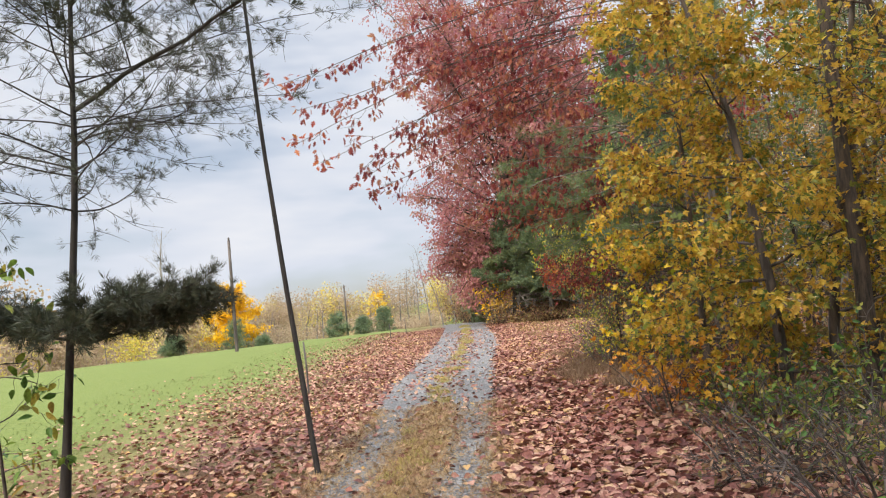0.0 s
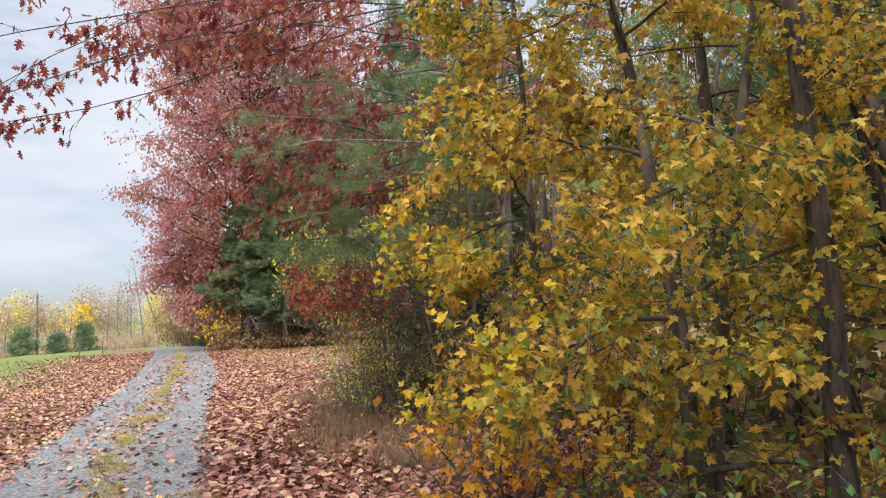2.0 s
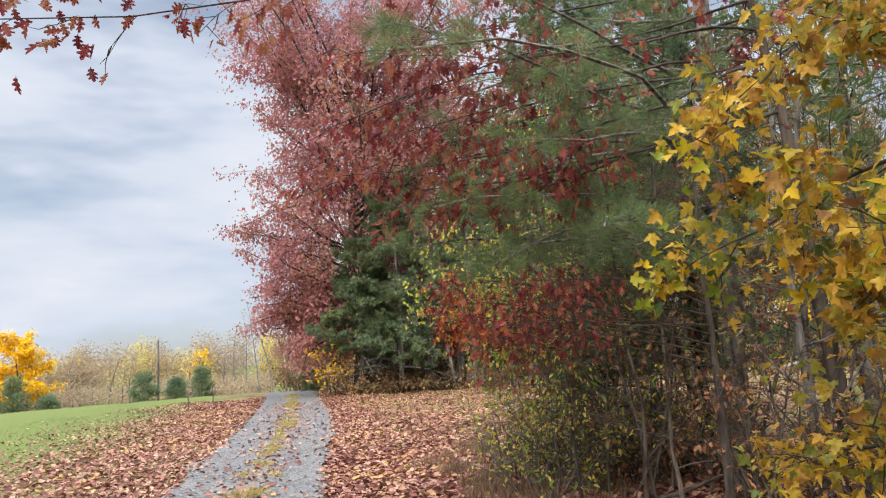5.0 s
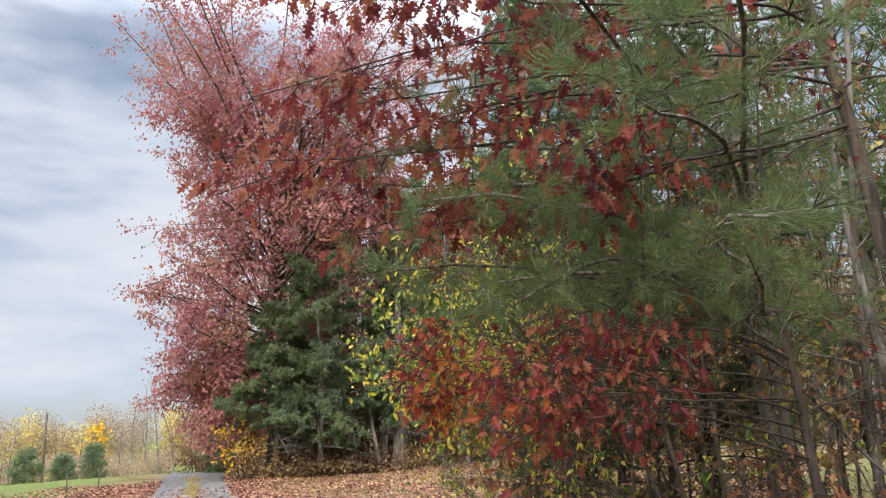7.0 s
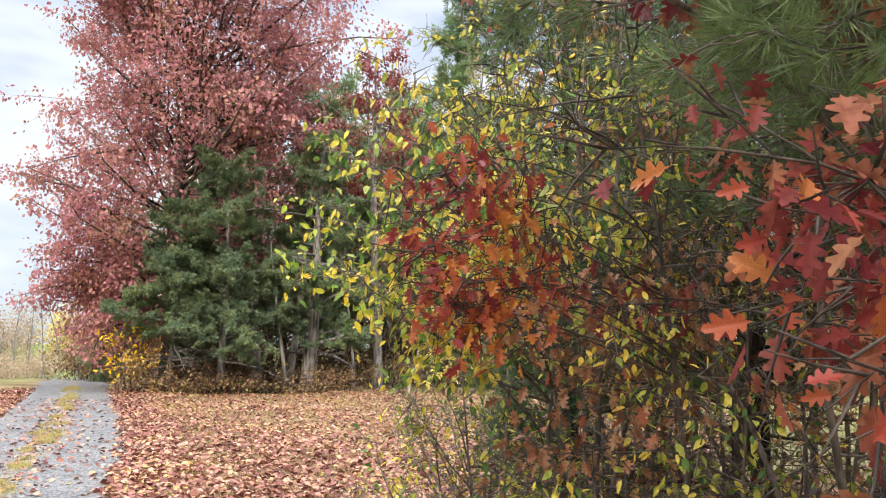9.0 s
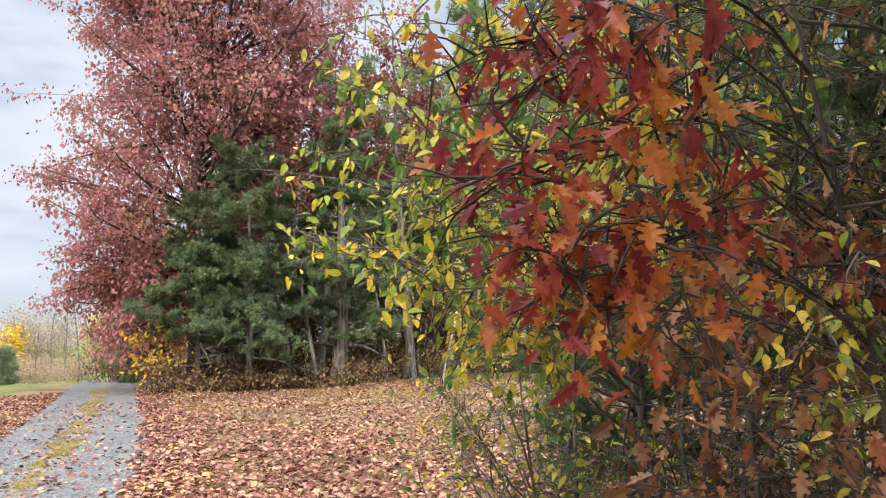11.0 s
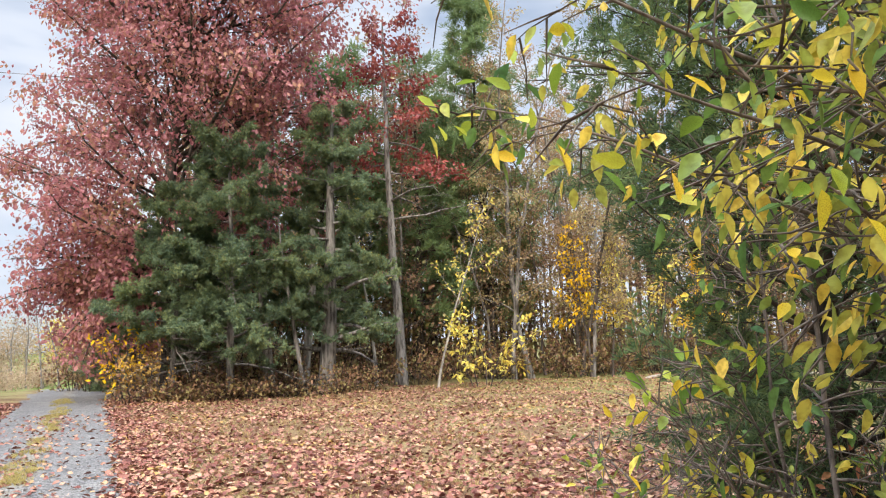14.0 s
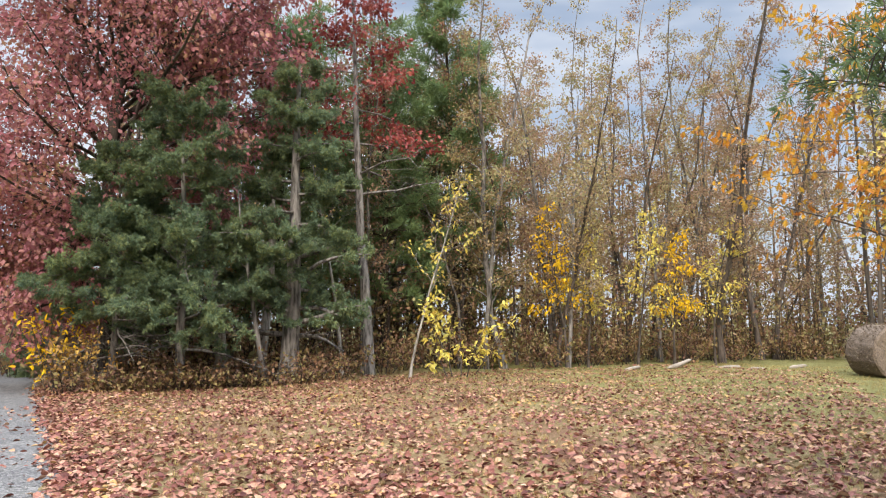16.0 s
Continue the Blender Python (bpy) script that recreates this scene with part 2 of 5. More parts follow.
BROWN_LEAF = leaf_material("dry_oak_leaf", [(0.14, 0.06, 0.03), (0.3, 0.14, 0.07), (0.45, 0.24, 0.12), (0.36, 0.1, 0.05)], 0.25, 0.5, 0.4)
LANE_OAK = leaf_material("lane_oak_leaf", [(0.15, 0.026, 0.034), (0.22, 0.042, 0.045), (0.31, 0.075, 0.06), (0.4, 0.14, 0.08), (0.42, 0.21, 0.1)], 0.5, 0.45, 0.55, 0.8)
PINK_LEAF = leaf_material("red_oak_leaf", [(0.31, 0.1, 0.12), (0.42, 0.16, 0.178), (0.49, 0.215, 0.225), (0.49, 0.235, 0.19), (0.46, 0.265, 0.15)], 0.45, 0.62, 0.6, 0.3)
ELM_LEAF = leaf_material("elm_leaf", [(0.06, 0.14, 0.045), (0.14, 0.25, 0.055), (0.42, 0.44, 0.08), (0.74, 0.6, 0.1), (0.8, 0.54, 0.08)], 0.42, 0.45, 0.5, 0.8)
YELLOW_LEAF = leaf_material("yellow_leaf", [(0.46, 0.44, 0.12), (0.7, 0.62, 0.16), (0.78, 0.62, 0.12), (0.58, 0.38, 0.08)], 0.4)
GOLD_LEAF = leaf_material("gold_leaf", [(0.85, 0.5, 0.02), (0.9, 0.6, 0.02), (0.75, 0.42, 0.02)], 0.4)
OCHRE_LEAF = leaf_material("ochre_leaf", [(0.26, 0.15, 0.05), (0.42, 0.25, 0.06), (0.5, 0.31, 0.07), (0.32, 0.16, 0.06)], 0.35)
ORANGE_LEAF = leaf_material("orange_maple_leaf", [(0.42, 0.14, 0.03), (0.58, 0.25, 0.03), (0.66, 0.36, 0.035), (0.5, 0.34, 0.04)], 0.4)
TAN_LEAF = leaf_material("tan_leaf", [(0.19, 0.135, 0.085), (0.33, 0.225, 0.125), (0.43, 0.31, 0.16), (0.42, 0.38, 0.17), (0.27, 0.275, 0.13)], 0.35, 0.6, 0.6, 0.25)
RUST_LEAF = leaf_material("rust_leaf", [(0.22, 0.14, 0.095), (0.35, 0.215, 0.135), (0.44, 0.29, 0.185), (0.34, 0.26, 0.165)], 0.35, 0.6, 0.6, 0.25)
BRUSH_LEAF = leaf_material("brush_leaf", [(0.1, 0.055, 0.04), (0.22, 0.12, 0.08), (0.3, 0.17, 0.09), (0.22, 0.2, 0.07), (0.35, 0.24, 0.1)], 0.25, 0.6, 0.6, 0.5)
# far tan leaves, with the pale veil of distance mixed into their colour
HAZE_LEAF = leaf_material("distant_hazed_leaf", [(0.3, 0.21, 0.15), (0.38, 0.275, 0.19), (0.43, 0.32, 0.21), (0.41, 0.33, 0.2), (0.34, 0.28, 0.22)], 0.35, 0.7, 0.6, 0.06)
GREEN_LEAF = leaf_material("green_leaf", [(0.04, 0.1, 0.025), (0.08, 0.17, 0.035), (0.16, 0.24, 0.04), (0.32, 0.28, 0.05), (0.24, 0.12, 0.04)], 0.35, 0.5, 0.5, 1.2)
PINE_NEEDLE = leaf_material("pine_needle", [(0.12, 0.19, 0.09), (0.17, 0.245, 0.1), (0.24, 0.31, 0.115)], 0.45, 0.5, 0.4, 0.6)
# pine needles against the sky: the backlit shade is put into the colour
SHADED_NEEDLE = leaf_material("shaded_pine_needle", [(0.03, 0.042, 0.028), (0.05, 0.06, 0.035), (0.085, 0.08, 0.05)], 0.12, 0.55, 0.4, 0.6)
CEDAR_DARK = leaf_material("dark_cedar_spray", [(0.05, 0.1, 0.055), (0.085, 0.145, 0.07), (0.13, 0.2, 0.08), (0.2, 0.25, 0.09)], 0.4, 0.6, 0.6, 0.5)
CEDAR_SPRAY = leaf_material("cedar_spray", [(0.11, 0.17, 0.12), (0.16, 0.225, 0.135), (0.215, 0.28, 0.14), (0.31, 0.345, 0.135)], 0.5, 0.6, 0.6, 0.5)
MAPLE_ONE = leaf_material("maple_leaf_single", [(0.15, 0.22, 0.02), (0.36, 0.34, 0.025), (0.62, 0.43, 0.02), (0.7, 0.45, 0.025), (0.42, 0.23, 0.02)], 0.45, 0.5, 0.1, 0.6, True)
OAK_ONE = leaf_material("oak_leaf_single", [(0.22, 0.035, 0.04), (0.34, 0.06, 0.05), (0.4, 0.085, 0.055), (0.46, 0.12, 0.05), (0.56, 0.21, 0.06)], 0.4, 0.4, 0.1, 0.8, True)
ELM_ONE = leaf_material("elm_leaf_single", [(0.1, 0.2, 0.035), (0.2, 0.32, 0.04), (0.42, 0.46, 0.05), (0.7, 0.56, 0.05), (0.78, 0.52, 0.05)], 0.42, 0.45, 0.1, 0.8, True)
LITTER_LEAF = leaf_material("fallen_leaf", [(0.07, 0.024, 0.02), (0.145, 0.048, 0.037), (0.24, 0.09, 0.066), (0.33, 0.155, 0.108), (0.47, 0.29, 0.195), (0.41, 0.245, 0.06)], 0.12, 0.55, 0.35, 0.35)
LITTER_ONE = leaf_material("fallen_leaf_single", [(0.12, 0.04, 0.03), (0.24, 0.085, 0.06), (0.36, 0.15, 0.1), (0.46, 0.25, 0.16), (0.56, 0.36, 0.07)], 0.12, 0.55, 0.1, 0.35, True)
DRY_GRASS = leaf_material("dry_grass", [(0.2, 0.16, 0.06), (0.4, 0.31, 0.13), (0.5, 0.42, 0.2)], 0.3, 0.7, 0.4, 1.0)
TUFT_GRASS = leaf_material("tuft_grass", [(0.2, 0.2, 0.05), (0.38, 0.31, 0.1), (0.48, 0.38, 0.16), (0.24, 0.26, 0.07)], 0.3, 0.7, 0.4, 1.0)
VERGE_GRASS = leaf_material("verge_grass_blade", [(0.13, 0.08, 0.05), (0.23, 0.15, 0.095), (0.33, 0.23, 0.14)], 0.25, 0.75, 0.4, 1.2)
NEEDLE_LITTER = leaf_material("fallen_needles", [(0.16, 0.09, 0.05), (0.27, 0.165, 0.085), (0.38, 0.26, 0.14), (0.42, 0.31, 0.13)], 0.15, 0.7, 0.4, 1.5)
STRAW = leaf_material("weathered_straw", [(0.1, 0.075, 0.055), (0.19, 0.145, 0.105), (0.28, 0.22, 0.16)], 0.2, 0.8, 0.3, 1.0)
STONE = leaf_material("loose_stone", [(0.05, 0.049, 0.047), (0.11, 0.106, 0.1), (0.18, 0.173, 0.162), (0.28, 0.27, 0.25)], 0.0, 0.85, 0.1, 1.0)
LAWN_GRASS = leaf_material("lawn_grass", [(0.06, 0.09, 0.022), (0.115, 0.15, 0.04), (0.21, 0.21, 0.07)], 0.3, 0.6, 0.4, 0.4)
POLE_WOOD = bark_material("pole_wood", (0.04, 0.033, 0.028), (0.12, 0.1, 0.085), 5)
HAY = plain_material("hay", (0.08, 0.06, 0.045), (0.22, 0.165, 0.12), 22, 0.95, 0.9, 0.03)
PALE_WOOD = plain_material("weathered_log", (0.16, 0.13, 0.1), (0.36, 0.31, 0.25), 8, 0.85, 0.4, 0.01)
IRON = plain_material("fence_iron", (0.04, 0.035, 0.03), (0.1, 0.08, 0.07), 20, 0.7, 0.2, 0.002)


# ---- building tools ----
def smooth(a, b, v):
    u = np.clip((np.asarray(v, float) - a) / (b - a), 0, 1)
    return u * u * (3 - 2 * u)


def lane_x(y):
    """The middle of the lane: straight beside the walk, then bending gently to the left."""
    d = np.clip(np.asarray(y, float) - 30.0, 0, None)
    return -1.02 - 0.2 * smooth(11, 19, y) - 0.055 * d * d / (d + 5.0)


def lane_half(y):
    return 1.09 + 0.2 * smooth(10, 19, y) + 0.12 * smooth(22, 31, y)


def ground_z(x, y):
    """Height of the land: level by the walk, falling away past the far end of the clearing and down across the field."""
    x, y = np.asarray(x, float), np.asarray(y, float)
    d = np.clip(y - 45.0, 0, None)
    run = np.where(d < 28, 0.001 * d * d, 0.784 + 0.056 * (d - 28))
    run = np.where(d < 80, run, 0.784 + 0.056 * 52)
    hold = 1 - 0.93 * smooth(-0.5, 5.5, x)
    left = np.clip(-3.5 - x, 0, None)
    fall = 0.028 * left * left / (left + 6.0)
    bumps = 0.05 * np.sin(x * 0.8 + 1.3) * np.sin(y * 0.45) + 0.03 * np.sin(x * 1.9 + y * 0.7)
    return -run * hold - fall + bumps * smooth(0.1, 1.2, np.abs(x - lane_x(y)) - 1.0)


def mesh_from(name, verts, loops, starts, totals, mat, smooth_shade=False):
    me = bpy.data.meshes.new(name)
    verts = np.asarray(verts, np.float32)
    me.vertices.add(len(verts))
    me.vertices.foreach_set("co", verts.ravel())
    me.loops.add(len(loops))
    me.loops.foreach_set("vertex_index", np.asarray(loops, np.int32))
    me.polygons.add(len(starts))
    me.polygons.foreach_set("loop_start", np.asarray(starts, np.int32))
    me.polygons.foreach_set("loop_total", np.asarray(totals, np.int32))
    if smooth_shade:
        me.polygons.foreach_set("use_smooth", np.ones(len(starts), bool))
    me.materials.append(mat)
    me.update(calc_edges=True)
    return me


def part(name, me, parent, label=""):
    ob = new(name, me)
    ob.parent = parent
    return tagged(ob, label)


def unit(v):
    v = np.asarray(v, float)
    return v / (np.linalg.norm(v, axis=-1, keepdims=True) + 1e-9)


def half_outline(points):
    """A leaf as two halves folded along the midrib."""
    pts = np.array(points, float)
    right = np.c_[pts, 0.26 * pts[:, 0] - 0.2 * pts[:, 1] ** 2]
    left = right * (-1, 1, 1)
    verts = np.concatenate([right, left[1:-1]])
    n, k = len(right), len(left) - 2
    return verts, [list(range(n)), [0, n - 1] + list(range(n + k - 1, n - 1, -1))]


def tuft(n, wide, width, seed, plain=True):
    """A brush of fine blades out of one point."""
    r = np.random.default_rng(seed)
    verts, polys = [], []
    for i in range(n):
        a = 2 * math.pi * i / n + r.uniform(-0.4, 0.4)
        o = wide * r.uniform(0.35, 1.0)
        d = unit([math.cos(a) * o, 1.0 - 0.3 * o, math.sin(a) * o]) * r.uniform(0.7, 1.05)
        s = unit(np.cross(d, [0.3, 0.2, 1.0])) * width / 2
        b = len(verts)
        if plain:
            verts += [d * 0.1 - s, d * 0.45 + s, d]
            polys.append([b, b + 1, b + 2])
        else:
            verts += [np.zeros(3), d * 0.55 + s, d, d * 0.55 - s]
            polys.append([b, b + 1, b + 2, b + 3])
    return np.array(verts), polys


SHAPES = {
    "maple": half_outline([(0, 0), (0.26, -0.05), (0.22, 0.12), (0.43, 0.2), (0.6, 0.5), (0.4, 0.46), (0.19, 0.45), (0.25, 0.64), (0.12, 0.8), (0, 1)]),
    "oak": half_outline([(0, 0), (0.04, 0.14), (0.17, 0.19), (0.2, 0.27), (0.09, 0.33), (0.29, 0.43), (0.33, 0.53), (0.11, 0.56), (0.28, 0.73), (0.25, 0.81), (0.1, 0.77), (0.1, 0.92), (0, 1)]),
    "ovate": half_outline([(0, 0), (0.17, 0.18), (0.24, 0.45), (0.13, 0.78), (0, 1)]),
    "chip": (np.array([(0, 0, 0), (0.32, 0.5, 0.06), (0, 1, -0.05), (-0.32, 0.5, 0.06)], float), [[0, 1, 2, 3]]),
    "curl": half_outline([(0, 0), (0.3, 0.25), (0.34, 0.6), (0, 1)]),
    "needle": tuft(9, 1.0, 0.07, 3),
    "maple_small": half_outline([(0, 0), (0.46, 0.1), (0.34, 0.27), (0.55, 0.55), (0.17, 0.58), (0, 1)]),
    "flat": half_outline([(0, 0), (0.36, 0.5), (0, 1)]),
    "pine": tuft(14, 1.0, 0.028, 3, False),
    "pine_far": tuft(7, 1.0, 0.13, 5),
    "spray": tuft(9, 0.85, 0.13, 4),
    "frond": tuft(7, 0.75, 0.27, 9),
    "grass": tuft(5, 0.55, 0.08, 6),
}


def leaves_mesh(name, pos, along, up, size, shape, mat):
    sv, sp = SHAPES[shape]
    pos, along, up = np.asarray(pos, float), unit(along), np.asarray(up, float)
    side = unit(np.cross(along, up))
    top = np.cross(side, along)
    size = np.broadcast_to(np.asarray(size, float), (len(pos),))[:, None, None]
    v = pos[:, None] + size * (sv[None, :, 0, None] * side[:, None] + sv[None, :, 1, None] * along[:, None] + sv[None, :, 2, None] * top[:, None])
    n, k = len(pos), len(sv)
    one = np.concatenate([np.array(p) for p in sp])
    loops = (one[None] + np.arange(n)[:, None] * k).ravel()
    lens = np.tile([len(p) for p in sp], n)
    starts = np.concatenate([[0], np.cumsum(lens)[:-1]])
    return mesh_from(name, v.reshape(-1, 3), loops, starts, lens, mat)


def tubes_mesh(name, tubes, mat):
    """Tapered stems: each is (points, radii, sides)."""
    sorts = {}
    for pts, rad, k in tubes:
        sorts.setdefault((len(pts), k), []).append((pts, rad))
    verts, loops, totals, base = [], [], [], 0
    for (n, k), lot in sorts.items():
        pts = np.array([p for p, _ in lot], float)
        rad = np.array([np.asarray(r, float) for _, r in lot])
        tan = unit(np.gradient(pts, axis=1))
        a = unit(np.cross(tan, (0.31, 0.87, 0.38)))
        c = np.cross(tan, a)
        th = np.linspace(0, 2 * math.pi, k, endpoint=False)
        ring = pts[:, :, None] + rad[:, :, None, None] * (np.cos(th)[None, None, :, None] * a[:, :, None] + np.sin(th)[None, None, :, None] * c[:, :, None])
        verts.append(ring.reshape(-1, 3))
        m = len(lot)
        i, j = np.meshgrid(np.arange(n - 1), np.arange(k), indexing="ij")
        q = np.stack([i * k + j, i * k + (j + 1) % k, (i + 1) * k + (j + 1) % k, (i + 1) * k + j], -1).reshape(-1)
        start = base + np.arange(m)[:, None] * n * k
        loops.append((start + q[None]).ravel())
        totals.append(np.full(m * (n - 1) * k, 4))
        loops.append((start + (np.arange(k) + (n - 1) * k)[None]).ravel())
        totals.append(np.full(m, k))
        base += m * n * k
    totals = np.concatenate(totals)
    starts = np.concatenate([[0], np.cumsum(totals)[:-1]])
    return mesh_from(name, np.concatenate(verts), np.concatenate(loops), starts, totals, mat, True)


def stem(rng, p, d, length, n, wobble, sag):
    turn = rng.normal(0, wobble, (n, 3)).tolist()
    x, y, z = (float(v) for v in p)
    u, v, w = (float(c) for c in d)
    k = math.sqrt(u * u + v * v + w * w) + 1e-9
    u, v, w, step = u / k, v / k, w / k, length / n
    pts = [(x, y, z)]
    for a, c, e in turn:
        u, v, w = u + a, v + c, w + e - sag
        k = math.sqrt(u * u + v * v + w * w) + 1e-9
        u, v, w = u / k, v / k, w / k
        x, y, z = x + u * step, y + v * step, z + w * step
        pts.append((x, y, z))
    return np.array(pts)


def at_line(pts, f):
    x = f * (len(pts) - 1)
    i = min(int(x), len(pts) - 2)
    a, c = pts[i], pts[i + 1]
    d = c - a
    return a + d * (x - i), d / (math.sqrt(float(d @ d)) + 1e-9)


def along_line(pts, f):
    x = f * (len(pts) - 1)
    i = np.minimum(x.astype(int), len(pts) - 2)
    u = (x - i)[:, None]
    return pts[i] * (1 - u) + pts[i + 1] * u, unit(pts[i + 1] - pts[i])


def detail(x, y):
    """How finely a plant's wood is shaped: 2 beside the walk, 1 in the thicket, 0 across the clearing and the field."""
    if -6 < x < 4.4 and 3 < y < 22.5:
        return 2
    return 1 if -8 < x < 9 and 0 < y < 26 else 0


def limb_with_twigs(rng, tubes, spots, p, d, length, r, sag=0.02, subs=7, sub_len=0.4, twigs=3, wobble=0.12, flat=0.35, first=0.18, end=None, fine=2):
    """A limb, its side branches and their twigs; spots gathers where leaves grow and which way."""
    main = stem(rng, p, d, length, 9 if fine else 5, wobble if fine else wobble * 1.3, sag if fine else sag * 1.8)
    if end is not None:
        main = main + (np.asarray(end) - main[-1]) * np.linspace(0, 1, len(main))[:, None]
    tubes.append((main, np.linspace(r, r * 0.2, len(main)), (4, 5, 6)[fine]))
    for f in np.linspace(first, 0.98, subs).tolist():
        q, t = at_line(main, f)
        tx, ty, tz = t.tolist()
        flatness = math.hypot(tx, ty) + 1e-9
        fwd, out = rng.uniform(0.3, 0.9), rng.choice([-1, 1]) * rng.uniform(0.5, 1.0) / flatness
        turn = (tx * fwd + ty * out, ty * fwd - tx * out, tz * fwd + rng.normal(0.05, flat))
        ln = length * sub_len * (1.15 - f) * rng.uniform(0.6, 1.2) + 0.12
        sb = stem(rng, q, turn, ln, (2, 3, 4)[fine], wobble * 1.3, sag * 1.5)
        tubes.append((sb, np.linspace(r * 0.35 * (1.1 - f) + 0.002, 0.0015 + r * 0.04, len(sb)), 3))
        spots.append((sb, 1.0))
        for g in rng.uniform(0.25, 1.0, twigs).tolist():
            q2, t2 = at_line(sb, g)
            tw = stem(rng, q2, t2 + rng.normal(0, 0.7, 3), ln * 0.4 + 0.08, (1, 1, 2)[fine], 0.2, sag * 2)
            tubes.append((tw, np.linspace(0.004 + r * 0.04, 0.0015 if fine else 0.003, len(tw)), 3))
            spots.append((tw, 1.0))
    tail = main[len(main) // 2:]
    spots.append((tail, 0.8))


def spread(rng, spots, count, jitter):
    """Leaf places along the twigs."""
    w = np.array([math.dist(s[0], s[-1]) * k for s, k in spots])
    pick = rng.multinomial(count, w / w.sum())
    at = np.repeat(np.arange(len(spots)), pick)
    sizes = np.array([len(s) for s, _ in spots])
    first = np.concatenate([[0], np.cumsum(sizes)[:-1]])
    pts = np.concatenate([s for s, _ in spots])
    x = rng.uniform(0.1, 1.0, count) * (sizes[at] - 1)
    i = np.minimum(x.astype(int), sizes[at] - 2)
    a, c = pts[first[at] + i], pts[first[at] + i + 1]
    return a + (c - a) * (x - i)[:, None] + rng.normal(0, jitter, (count, 3)), unit(c - a)


def aim_limbs(rng, tubes, spots, trunk, x, y, aims, r, first, side, subs=11):
    """Limbs that grow from a height on the trunk out to given places."""
    base = float(ground_z(x, y)) - 0.03
    for z, target in aims:
        p, _ = along_line(trunk, np.array([min(0.97, z / trunk[-1][2])]))
        d = np.array(target, float) - (x, y, base) - p[0]
        ln = float(np.linalg.norm(d))
        own = []
        limb_with_twigs(rng, tubes, own, p[0], d / ln + (0, 0, 0.12), ln, r, 0.027, subs, side / ln, 3, 0.075, 0.3, first, p[0] + d)
        spots += own[:-1] + [(own[-1][0][-2:], 1.0)]


def leaf_frames(pos, along, up, size):
    """Placing of single leaves, tip along y."""
    a = unit(along)
    s = unit(np.cross(a, up))
    n = np.cross(s, a)
    out = []
    for p, u, v, w, k in zip(pos, s, a, n, size):
        m = Matrix((tuple(u * k) + (p[0],), tuple(v * k) + (p[1],), tuple(w * k) + (p[2],), (0, 0, 0, 1)))
        out.append(m)
    return out


ONE_LEAF = {}


def single_leaves(parent, name, pos, along, up, size, shape, mat):
    """Leaves that can be told apart, each an object on one shared mesh."""
    key = (shape, mat.name)
    if key not in ONE_LEAF:
        ONE_LEAF[key] = leaves_mesh("one_" + shape, np.zeros((1, 3)), np.array([(0.0, 1.0, 0.0)]), np.array([(0.0, 0.0, 1.0)]), 1.0, shape, mat)
    for m in leaf_frames(pos, along, up, size):
        ob = new(name, ONE_LEAF[key])
        ob.parent = parent
        ob.matrix_local = m
        tagged(ob)


def thing(name, x, y, label, category, group="", z=None, kind=""):
    ob = new(name)
    ob.location = (x, y, float(ground_z(x, y)) - 0.03 if z is None else z)
    ob.empty_display_size = 0.2
    return tagged(ob, label, category, group, kind)


